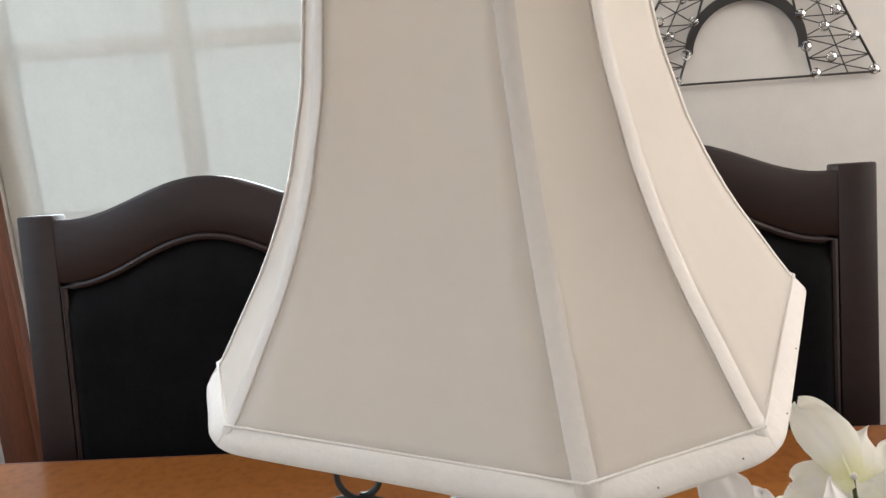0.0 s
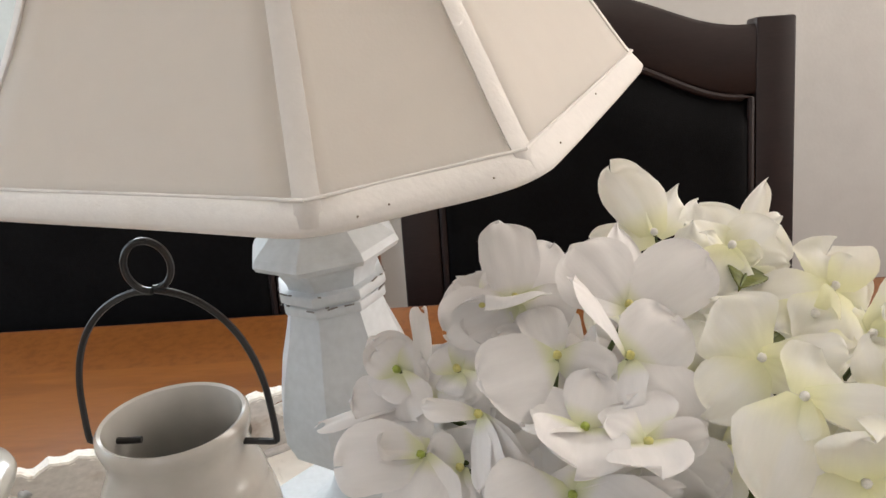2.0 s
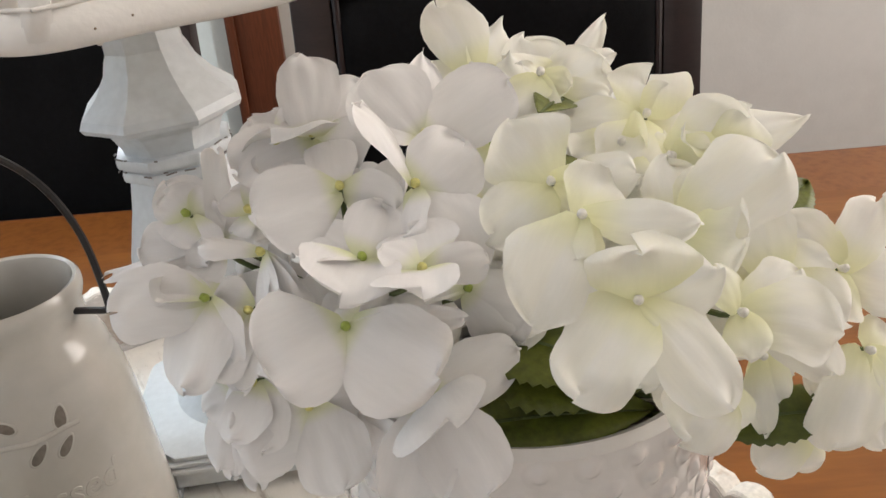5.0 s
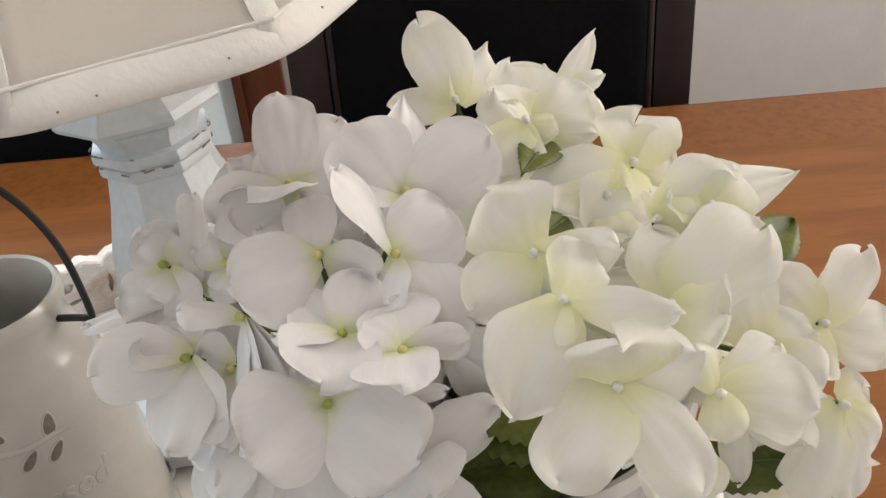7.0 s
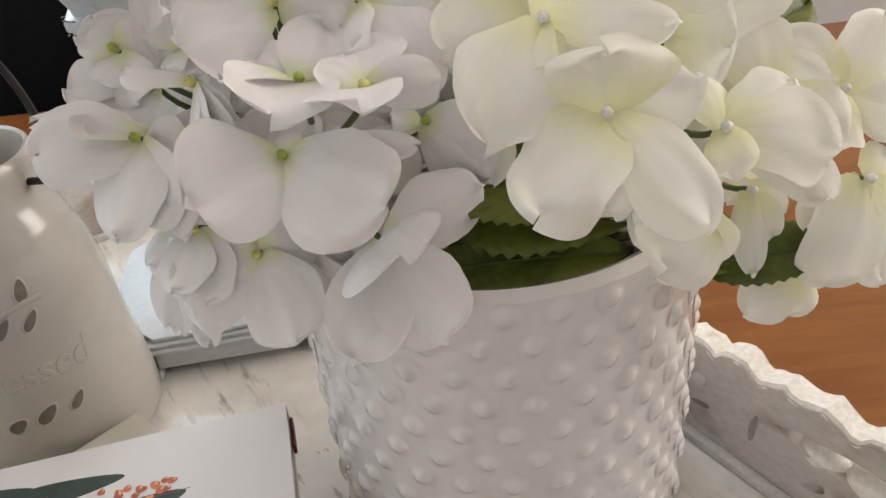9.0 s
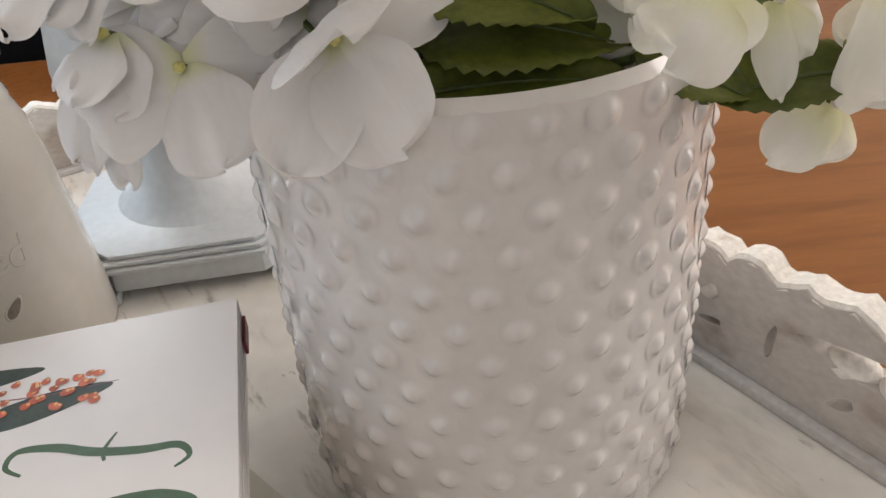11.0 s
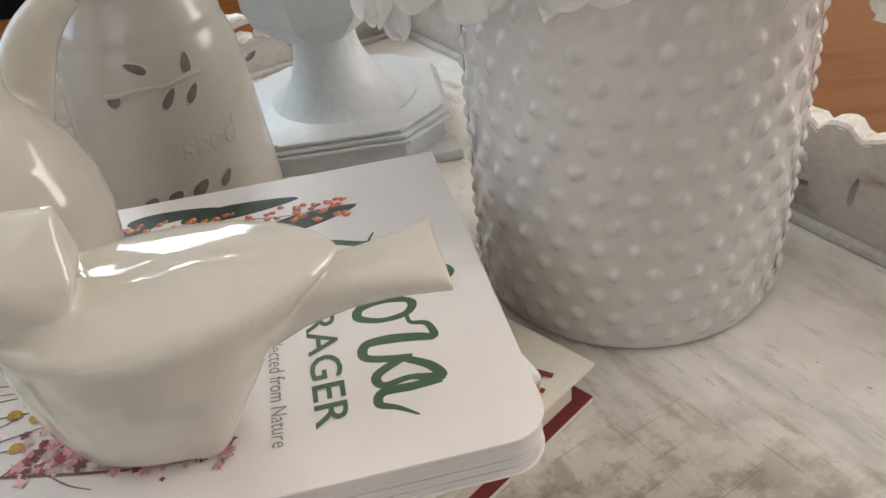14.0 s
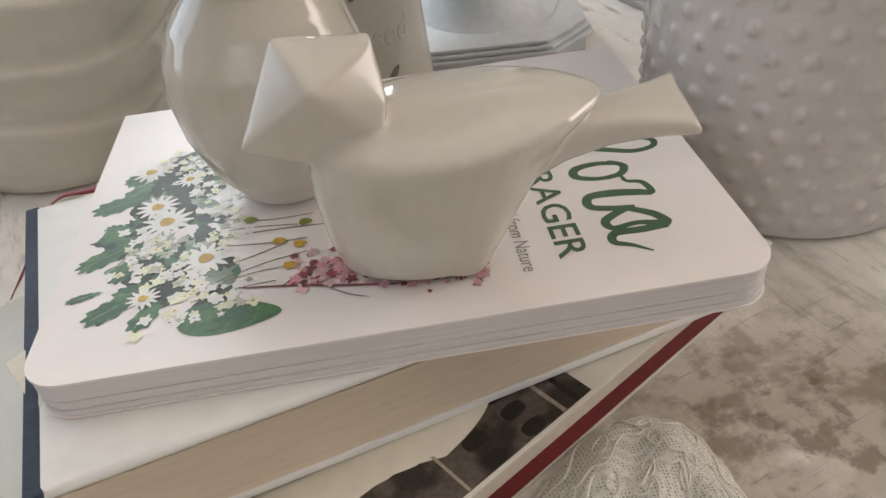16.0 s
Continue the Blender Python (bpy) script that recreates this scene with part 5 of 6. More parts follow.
def ceramic_jar():
    j = thing("jar", place(JAR_X, JAR_Y, TRAY), "cream glazed ceramic jar with leaf cut-outs and black wire handle", "jar")
    prof = [(4.4, 0), (4.75, 0.1), (4.9, 0.5), (4.85, 2), (4.72, 4), (4.6, 6), (4.48, 8), (4.32, 9.4), (4.1, 10.3), (4.02, 10.6), (4.05, 10.8), (3.85, 11.3), (3.58, 11.9), (3.47, 12.4),
            (3.5, 12.9), (3.68, 13.3), (3.76, 13.6), (3.74, 13.9), (3.58, 14.08), (3.4, 14.0), (3.3, 13.7), (3.22, 12.6), (3.4, 11.6), (3.9, 10.2), (4.2, 8), (4.45, 4), (4.4, 0.8), (0.5, 0.6)]
    part("jar_body", lathe([(q * JAR_K(z), z) for q, z in prof], 72), JAR_GLAZE, j)

    def on_wall(ang, z, lift=0.0):
        r = jar_radius(z) + lift
        slope = math.degrees(math.atan((jar_radius(z + 0.4) - jar_radius(z - 0.4)) / 0.8))
        return pose(r * math.cos(radians(ang)) * CM, r * math.sin(radians(ang)) * CM, z * CM, 0, slope, ang)

    def cut(ang, z, long, wide, turn):
        bm = bmesh.new()
        ring = [(0.0, wide * math.sin(a) * (1 - 0.3 * math.cos(a)), long * math.cos(a)) for a in [2 * math.pi * i / 20 for i in range(20)]]
        rims = ((-0.03, 1.5, 1.22), (0.015, 1.3, 1.14), (0.03, 1.14, 1.06), (0.024, 1.03, 1.01), (0.01, 0.98, 0.98))
        loft([[(h, y * q, z2 * p) for _, y, z2 in ring] for h, q, p in rims], bm, caps=False)
        part("cut_out_rim", bm, JAR_GLAZE, j, m=on_wall(ang, z) @ pose(0, 0, 0, turn, 0, 0), smooth="all")
        # no hole behind it: a dark disc on the wall paints the opening's shade
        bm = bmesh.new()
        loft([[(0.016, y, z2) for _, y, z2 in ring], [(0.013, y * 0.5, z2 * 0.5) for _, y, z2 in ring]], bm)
        part("cut_out_shade", bm, HOLE, j, "dark leaf-shaped disc, painted shade of a cut-out", m=on_wall(ang, z) @ pose(0, 0, 0, turn, 0, 0))

    a0 = -60.0
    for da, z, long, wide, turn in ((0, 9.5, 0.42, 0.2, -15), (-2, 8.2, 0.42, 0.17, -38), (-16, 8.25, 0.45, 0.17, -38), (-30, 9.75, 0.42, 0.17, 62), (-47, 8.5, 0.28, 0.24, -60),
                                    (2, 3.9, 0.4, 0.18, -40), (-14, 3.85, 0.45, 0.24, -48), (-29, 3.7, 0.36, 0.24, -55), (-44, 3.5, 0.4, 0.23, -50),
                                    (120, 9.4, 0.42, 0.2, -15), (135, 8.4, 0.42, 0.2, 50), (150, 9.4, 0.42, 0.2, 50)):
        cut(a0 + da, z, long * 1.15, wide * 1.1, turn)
    stem = [(*(Vector((jar_radius(9 - 0.012 * d) * math.cos(radians(a0 + 8 - d)), jar_radius(9) * math.sin(radians(a0 + 8 - d)))) * 1.0), 9.0 - 0.004 * d + 0.05 * math.sin(d / 5)) for d in range(0, 62, 4)]
    part("raised_sprig", tube(stem, 0.13, 8), JAR_GLAZE, j, "raised sprig")
    # raised word, wrapped round the wall
    cu = bpy.data.curves.new("raised_word", "FONT")
    cu.body, cu.size, cu.bevel_depth, cu.bevel_resolution, cu.shear, cu.resolution_u = "Blessed", 1.75 * CM, 0.035 * CM, 2, 0.15, 3
    tmp = bpy.data.objects.new("raised_word", cu)
    me = bpy.data.meshes.new_from_object(tmp)
    bpy.data.objects.remove(tmp)
    me.materials.clear()
    me.materials.append(JAR_GLAZE)
    for v in me.vertices:
        z = 5.35 + v.co.y / CM
        a = radians(a0 - 46) + v.co.x / (4.65 * CM)
        r = (jar_radius(z) - 0.004) * CM + v.co.z
        v.co = Vector((r * math.cos(a), r * math.sin(a), z * CM))
    w = new("raised_word", me)
    w.parent = j
    # handle
    turn = pose(0.2 * CM, 0, 0, 0, 0, -16) @ Matrix.Diagonal((0.9, 1, 0.99, 1))
    arc = [(4.9 * math.cos(t), 0, 13.7 + 6.65 * math.sin(t) ** 0.8) for t in [math.pi * i / 22 for i in range(23)]]
    pts = [(3.1, 0, 12.95), (4.1, 0, 12.95), (4.75, 0, 12.95), (4.95, 0, 13.2)] + arc[1:11]
    loop = [(1.12 * math.sin(t) + 0.1 * (t / 6), 0.12 * math.cos(t / 2), 21.45 - 1.1 * math.cos(t)) for t in [2 * math.pi * i / 20 for i in range(21)]]
    pts2 = arc[12:-1] + [(-4.95, 0, 13.2), (-4.75, 0, 12.95), (-4.1, 0, 12.95), (-3.0, 0, 12.95), (-2.2, 0.1, 12.95)]
    part("wire_handle", tube(curve(pts + loop + pts2, 3), 0.165, 8), WIRE, j, "black wire handle with a twisted loop", m=turn)


ceramic_jar()


# ---- ribbed vase ----
def ribbed_vase():
    prof = [(5.6, 0), (6.0, 0.2), (6.1, 1.0)]
    z = 1.0
    for k in range(3):
        r = 6.0 + 0.55 * math.sin((k + 1) * 0.6) - 0.25 * max(0, k - 3)
        prof += [(r - 0.35, z + 0.12), (r - 0.1, z + 1.0), (r + 0.2, z + 1.8), (r + 0.55, z + 2.3), (r + 0.72, z + 2.6), (r + 0.62, z + 2.85), (r + 0.2, z + 3.0)]
        z += 3.1
    prof += [(6.2, z + 0.1), (6.25, z + 0.3), (6.0, z + 0.45), (5.8, z + 0.2), (5.6, z - 0.3), (5.0, 5), (5.0, 1.0), (0.5, 0.8)]
    bm = lathe(prof, 64)
    for v in bm.verts:
        a = math.atan2(v.co.y, v.co.x)
        if v.co.z > 1.2:
            v.co.z += 0.4 * math.sin(3 * a + 0.8)
            v.co.x *= 1 + 0.012 * math.sin(5 * a)
    vase = thing("vase", place(-27.2, 12.0, TRAY), "cream glazed ceramic vase with wavy overlapping ribs", "vase")
    part("vase_body", bm, CERAMIC, vase, smooth="all")
    lip = [(6.25 * math.cos(a), 6.25 * math.sin(a), z + 0.36 + 0.4 * math.sin(3 * a + 0.8)) for a in [2 * math.pi * i / 64 for i in range(64)]]
    part("lip", tube(lip, 0.22, 8, closed=True), CERAMIC, vase, "rounded wavy lip")


ribbed_vase()


# ---- ceramic birds: one plain mesh each ----
def bird_seated():
    """Seated bird, angular head turned aside, one sharp wing edge all round, flat notched tail; faces -x."""
    n = 32
    bm = bmesh.new()
    rings = []
    # height, tail end, breast end, half width, how far the ring's front side stands out, blunt or pointed end
    for z, x0, x1, w, slant, tip in ((0.05, -11.5, -7.9, 1.15, 0.15, 0.75), (0.16, -11.75, -7.7, 1.35, 0.12, 0.75), (1.2, -12.05, -7.1, 1.75, 0.08, 0.8), (2.6, -12.2, -6.2, 2.05, 0.04, 0.9), (3.6, -12.2, -5.2, 2.22, 0, 1.15),
                                     (4.2, -12.1, -4.4, 2.36, 0, 1.35), (4.36, -12.05, -4.2, 2.36, 0, 1.4), (4.5, -11.95, -4.3, 2.2, 0, 1.4), (4.63, -11.6, -4.8, 1.85, 0, 1.35), (4.76, -11.1, -5.6, 1.3, 0, 1.3), (4.84, -10.7, -6.4, 0.75, 0, 1.2), (4.88, -10.2, -7.2, 0.3, 0, 1.0)):
        pts = []
        for i in range(n):
            a = 2 * math.pi * i / n
            c, s = math.cos(a), math.sin(a)
            low = 1 - min(1, z / 4.4)
            mid = x0 + (x1 - x0) * (0.42 + 0.3 * low)
            x = mid + (x1 - mid) * c if c > 0 else mid + (mid - x0) * c
            y = math.copysign(abs(s) ** (tip if c > 0 else 0.8 + 0.5 * low), s) * w
            # the near side runs forward to a corner at the foot
            y -= slant * max(0, c) * w * 4 * max(0, -s)
            pts.append((x, y, z + 0.07 * y * min(1, z / 4.2) + 0.25 * max(0, z - 4) * max(0, c) * abs(s)))
        rings.append(pts)
    loft(rings, bm)
    head = bmesh.new()
    for p in ((-12.45, 0.9, 6.85), (-10.05, 0.85, 6.6), (-12.45, 0.55, 6.87), (-10.05, 0.4, 6.62), (-11.7, -1.2, 6.1), (-13.75, -0.35, 4.5), (-13.65, 0.1, 4.35), (-11.4, -0.95, 4.6), (-9.9, -0.6, 5.3), (-9.9, 0.9, 5.3),
              (-12.9, 1.2, 5.2), (-10.5, 1.4, 4.8), (-12.2, 0.9, 4.0), (-12.1, -0.7, 4.0), (-10.2, -0.9, 4.6)):
        head.verts.new(p)
    bmesh.ops.convex_hull(head, input=head.verts)
    tmp = bpy.data.meshes.new("head")
    head.to_mesh(tmp)
    head.free()
    bm.from_mesh(tmp)
    bpy.data.meshes.remove(tmp)
    tail = []
    for x, z, w, t in ((-6.6, 3.0, 1.0, 0.85), (-5.4, 3.3, 0.8, 0.62), (-4.2, 3.42, 0.75, 0.46), (-3.2, 3.48, 0.85, 0.36), (-2.3, 3.52, 1.02, 0.28), (-1.9, 3.54, 1.14, 0.22)):
        pts = []
        for i in range(n):
            a = 2 * math.pi * i / n
            c, s = math.cos(a), math.sin(a)
            y = math.copysign(abs(c) ** 0.6, c) * w
            pts.append((x + (0.3 * (y / w) ** 2 - 0.12) * max(0, (x + 4) / 2.2), y, z + 0.32 * y * (x + 6.2) / 4 + math.copysign(abs(s) ** 0.7, s) * t))
        tail.append(pts)
    loft(tail, bm)
    return bm


def melt(ob, size):
    """Fuses the lofts of one figure into one smooth skin."""
    mod = ob.modifiers.new("fuse", "REMESH")
    mod.mode, mod.voxel_size, mod.use_smooth_shade = "VOXEL", size * CM, True
    sm = ob.modifiers.new("smooth", "SMOOTH")
    sm.factor, sm.iterations = 0.5, 18
    return ob


bird = bird_seated()
for v in bird.verts:
    v.co.x += 9.0
b1 = solo("bird_figurine", bird, BIRD, place(-9.0, -12.45, 0.06, 3), "ivory glazed ceramic bird figurine on the books, notched tail", "figurine", "ceramic birds", smooth="all")
melt(b1, 0.075)


def bird_upright():
    """Upright bird: round body, wide faceted head over a collar, tail raised behind."""
    n = 32
    bm = bmesh.new()
    body = [(0, 1.35, 0, 0), (0.25, 1.75, 0, 0), (1.2, 2.4, 0, 0), (2.6, 2.95, 0, 0), (3.9, 3.12, 0, 0), (5.0, 3.0, 0.02, 0), (6.0, 2.6, 0.08, 0), (6.8, 2.0, 0.15, 0), (7.4, 1.5, 0.2, 0), (8.2, 1.3, 0.25, 0)]
    loft([[(cx + r * 1.0 * math.cos(2 * math.pi * i / n), cy + r * 0.95 * math.sin(2 * math.pi * i / n), z) for i in range(n)] for z, r, cx, cy in body], bm)
    head = bmesh.new()
    for p in ((-1.5, -1.5, 7.3), (0.1, -1.9, 7.1), (1.4, -1.3, 7.35), (1.3, 1.0, 7.3), (-1.4, 1.0, 7.3), (2.0, -1.3, 9.2), (1.7, 1.0, 9.3), (-0.2, -1.9, 8.85), (-2.1, -1.2, 8.75), (-2.0, 1.0, 9.1), (-3.0, -1.4, 8.3), (0, 0.8, 9.9)):
        head.verts.new(p)
    bmesh.ops.convex_hull(head, input=head.verts)
    tmp = bpy.data.meshes.new("head")
    head.to_mesh(tmp)
    head.free()
    bm.from_mesh(tmp)
    bpy.data.meshes.remove(tmp)
    tail = curve([(0.6, 1.6, 5.2), (1.1, 2.3, 6.6), (1.7, 2.8, 7.9), (2.4, 3.1, 8.7), (3.1, 3.2, 9.15)], 4)
    tube(tail, [1.05 - 0.6 * i / (len(tail) - 1) for i in range(len(tail))], 16, bm)
    return bm


b2 = solo("bird_figurine", bird_upright(), BIRD, place(-13.35, -7.3, 0.06, 0), "ivory glazed ceramic bird figurine sitting upright behind the other", "figurine", "ceramic birds", smooth="all")
melt(b2, 0.1)


# ---- books ----
def rounded_plan(w, d, r_near, n=7):
    """Plan of a book from its far right corner: spine along y = 0, near corners rounded."""
    pts = [(0, 0), (-w, 0)]
    for cx, cy, a0 in ((-w + r_near, -d + r_near, 180), (-r_near, -d + r_near, 270)):
        for i in range(n + 1):
            a = radians(a0 + 90 * i / n)
            pts.append((cx + r_near * math.cos(a), cy + r_near * math.sin(a)))
    return pts


PRINT = 0.05        # top of the printed cover, cm
layer = [0]


def flat(name, outline, material, parent, label="", lift=None):
    """A flat printed shape on the cover."""
    layer[0] += 1
    z = PRINT + 0.25 * (lift - PRINT if lift is not None else 0.01) + 0.00004 * layer[0]
    bm = bmesh.new()
    k = len(outline)
    mid = bm.verts.new((sum(p[0] for p in outline) / k, sum(p[1] for p in outline) / k, z))
    rim = [bm.verts.new((x, y, z)) for x, y in outline]
    for i in range(k):
        bm.faces.new((mid, rim[i], rim[(i + 1) % k]))
    return part(name, bm, material, parent, label, smooth=False)


def leaf_outline(x, y, ln, w, turn, lobes=0, n=26):
    pts = []
    for i in range(n):
        a = 2 * math.pi * i / n
        r = 1 + ((0.28 if lobes < 6 else 0.1) * math.cos(lobes * a) if lobes else 0)
        u, v = ln / 2 * math.cos(a) * r, w / 2 * math.sin(a) * r * (1 - 0.35 * math.cos(a))
        c, s = math.cos(radians(turn)), math.sin(radians(turn))
        pts.append((x + u * c - v * s, y + u * s + v * c))
    return pts


def stroke(name, pts, widths, material, parent, steps=5):
    """A brush stroke: a flat ribbon of changing width."""
    layer[0] += 1
    z = PRINT + 0.005 + 0.00004 * layer[0]
    c = curve([(x, y, z) for x, y in pts], steps)
    ws = np.interp(np.linspace(0, 1, len(c)), np.linspace(0, 1, len(widths)), widths)
    rows = []
    for i, p in enumerate(c):
        d = c[min(i + 1, len(c) - 1)] - c[max(i - 1, 0)]
        d.z = 0
        d.normalize()
        nrm = Vector((-d.y, d.x, 0)) * ws[i] * 0.35
        up = Vector((0, 0, 0.00004 * i))
        rows.append([tuple(p - nrm + up), tuple(p + nrm + up)])
    bm = loft(rows, closed=False)
    return part(name, bm, material, parent, smooth=False)


def daisy(parent, x, y, r, turn, squash=1.0, petals=13):
    for k in range(petals):
        a = 360 / petals * k + turn
        flat("printed_petal", leaf_outline(x + 0.62 * r * math.cos(radians(a)), y + 0.62 * r * squash * math.sin(radians(a)), r * 0.85, r * 0.26, a, n=10), INK_WHITE, parent)
    flat("printed_heart", leaf_outline(x, y, r * 0.6, r * 0.55, 0, n=12), INK_YELLOW, parent, lift=PRINT + 0.062)


def journal():
    b = thing("book", place(0, 0, 0), "pink-white paperback journal with printed flowers and green brush title", "book", "stacked books")
    w, d, t = 20.4, 15.4, 1.22
    plan = rounded_plan(w, d, 1.15)
    part("front_cover", prism(plan, -0.03, PRINT, 0.015), COVER, b, "printed front cover", smooth=False)
    part("back_cover", prism(plan, -t, -t + 0.06, 0.015), COVER, b, smooth=False)
    part("spine", box(-w, 0, -0.02, 0.06, -t, 0.03), COVER, b, smooth=False)
    part("spine_foot", box(-0.02, 0.09, -1.3, 0.06, -t, -t + 0.5), RED, b, "dark red tab", smooth=False)
    n = 5
    edges = [-t + 0.06, -t + 0.26, -t + 0.42, -t + 0.58, -0.4, -0.03]
    for k in range(n):
        inset = 0.05 + 0.025 * (k % 2)
        p = [(x * (1 - 2 * inset / w) - inset, y * (1 - inset / d) ) for x, y in rounded_plan(w, d, 1.1)]
        part("page_section", prism(p, edges[k] + 0.004, edges[k + 1] - 0.004, 0.01), PAPER, b, smooth=False)
    # brush title: runs towards the fore edge, letters' tops towards the head of the book
    G = INK_GREEN
    for pts, ws in (
        ([(-5.3, -5.9), (-5.75, -5.5), (-5.55, -5.0), (-4.6, -5.15), (-3.6, -5.6), (-2.4, -5.9), (-1.5, -6.0), (-1.2, -6.45), (-1.55, -6.75)], (0.12, 0.2, 0.3, 0.42, 0.42, 0.4, 0.34, 0.2, 0.1)),
        ([(-3.1, -5.05), (-3.35, -5.6), (-3.3, -6.0)], (0.08, 0.18, 0.12)),
        ([(-4.0, -7.6), (-3.0, -7.4), (-1.9, -7.5), (-1.1, -7.9), (-1.15, -8.35), (-1.9, -8.5), (-2.9, -8.1), (-3.9, -7.75), (-4.3, -8.1)], (0.12, 0.34, 0.42, 0.36, 0.3, 0.36, 0.42, 0.34, 0.2)),
        ([(-2.9, -8.9), (-2.5, -9.3), (-2.75, -9.75), (-3.5, -9.85), (-4.15, -9.55), (-4.05, -9.1), (-3.3, -8.95), (-2.55, -9.15)], (0.2, 0.42, 0.36, 0.3, 0.42, 0.44, 0.36, 0.3)),
        ([(-2.75, -9.75), (-2.7, -10.2), (-2.25, -10.4), (-2.15, -11.0), (-2.6, -10.9), (-3.4, -10.75), (-4.1, -10.8), (-4.2, -11.3), (-3.6, -11.55), (-2.9, -11.65)], (0.16, 0.22, 0.3, 0.36, 0.5, 0.55, 0.45, 0.4, 0.4, 0.3)),
        ([(-3.1, -11.6), (-3.95, -12.1), (-3.85, -12.55), (-3.1, -12.45), (-2.3, -12.65), (-2.5, -12.15), (-3.1, -11.7)], (0.4, 0.42, 0.36, 0.3, 0.5, 0.45, 0.36)),
        ([(-2.3, -12.75), (-3.1, -12.8), (-3.9, -12.8), (-4.05, -13.2), (-3.6, -13.45), (-3.1, -13.85)], (0.42, 0.45, 0.42, 0.36, 0.24, 0.08)),
    ):
        stroke("title_stroke", pts, ws, G, b)
    down = pose(0, 0, 0, 0, 0, -90)
    z = (PRINT + 0.015) * CM
    lettering("title_word", "FORAGER", 1.25, G, b, pose(-5.72 * CM, -6.9 * CM, z) @ down, "green brush capitals", width=6.6, bold=0.012)
    lettering("subtitle", "A Seasonal Journal Collected from Nature", 0.62, INK_GREY, b, pose(-6.85 * CM, -5.2 * CM, z) @ down, "small grey letters", width=8.7, shear=0.12)
    rnd = random.Random(21)
    # berry sprig
    for x, y, ln, wd, turn in ((-7.7, -1.75, 4.4, 1.0, 2), (-5.2, -3.35, 3.6, 1.05, 12), (-10.2, -1.3, 3.4, 0.8, 0), (-8.6, -3.1, 2.6, 0.9, 12), (-11.8, -2.0, 2.8, 0.9, 25)):
        flat("printed_leaf", leaf_outline(x, y, ln, wd, turn, n=24), INK_DARK, b)
    stroke("printed_stem", [(-3.3, -2.9), (-5.5, -2.9), (-8, -2.5), (-10.5, -2.2), (-12.5, -2.6)], (0.04, 0.07, 0.09, 0.09, 0.07), INK_BRANCH, b)
    for k in range(74):
        u = rnd.random()
        x, y = -3.8 - 8.4 * u + rnd.uniform(-0.3, 0.3), -2.9 + 0.9 * u + rnd.uniform(-0.75, 0.55)
        s = rnd.uniform(0.24, 0.38)
        flat("printed_berry", leaf_outline(x, y, s, s * 0.85, rnd.uniform(0, 180), n=10), INK_ORANGE, b, lift=PRINT + 0.06)
        flat("berry_spot", leaf_outline(x + 0.05, y + 0.06, s * 0.4, s * 0.3, rnd.uniform(0, 180), n=8), INK_SPOT, b, lift=PRINT + 0.075)
    # wedge of meadow flowers: dark foliage, jagged leaves at the edge, clusters of small blossoms
    for k in range(120):
        u, v = rnd.random() ** 1.1, rnd.random()
        edge = -19.2 + 1.5 * abs(v - 0.55) * 2
        x, y = edge + 3.1 * u, -4.0 - 9.0 * v
        flat("printed_leaf", leaf_outline(x, y, rnd.uniform(0.8, 1.5), rnd.uniform(0.5, 0.9), rnd.uniform(0, 180), lobes=rnd.choice((0, 5, 7)), n=30), rnd.choice((INK_DARK, INK_DARK, INK_DARK, INK_LEAF, INK_SHADE)), b)
    for x, y, ln, wd, turn in ((-19.2, -7.0, 1.9, 0.85, 20), (-18.7, -6.3, 1.3, 0.7, 50), (-19.1, -10.0, 1.9, 0.75, 35), (-18.4, -12.6, 1.8, 0.8, 35), (-18.8, -5.4, 1.2, 0.8, 40), (-19.4, -11.9, 1.0, 0.32, 15), (-17.4, -13.2, 1.3, 0.65, 60),
                               (-18.5, -10.9, 1.1, 0.6, 70), (-18.9, -8.6, 1.2, 0.5, -20), (-17.9, -12.0, 1.3, 0.7, 10)):
        flat("printed_leaf", leaf_outline(x, y, ln, wd, turn, rnd.choice((9, 11, 13)), 66), INK_LEAF, b)
        stroke("leaf_vein", [(x - ln * 0.4 * math.cos(radians(turn)), y - ln * 0.4 * math.sin(radians(turn))), (x, y), (x + ln * 0.4 * math.cos(radians(turn)), y + ln * 0.4 * math.sin(radians(turn)))], (0.02, 0.035, 0.02), INK_SHADE, b)
    flat("printed_leaf", leaf_outline(-15.05, -13.75, 2.9, 1.35, -4, n=30), INK_LEAF, b, "broad dark green printed leaf")
    for pts in ([(-15.6, -8.9), (-14.2, -9.3), (-12.7, -9.3)], [(-15.8, -10.0), (-14.2, -9.9), (-12.3, -10.0)], [(-15.4, -10.4), (-14.0, -10.6), (-12.9, -10.6)], [(-15.7, -12.2), (-14.2, -11.6), (-12.9, -11.3)],
                [(-16.0, -12.4), (-14.6, -12.0), (-13.4, -11.9)], [(-16.2, -12.9), (-15.0, -12.6), (-13.8, -12.5)], [(-15.9, -9.6), (-14.6, -9.6), (-13.2, -9.8)], [(-15.5, -11.5), (-14.4, -11.1), (-13.5, -10.7)]):
        stroke("printed_stem", pts, (0.05, 0.06, 0.05), INK_STEM, b)
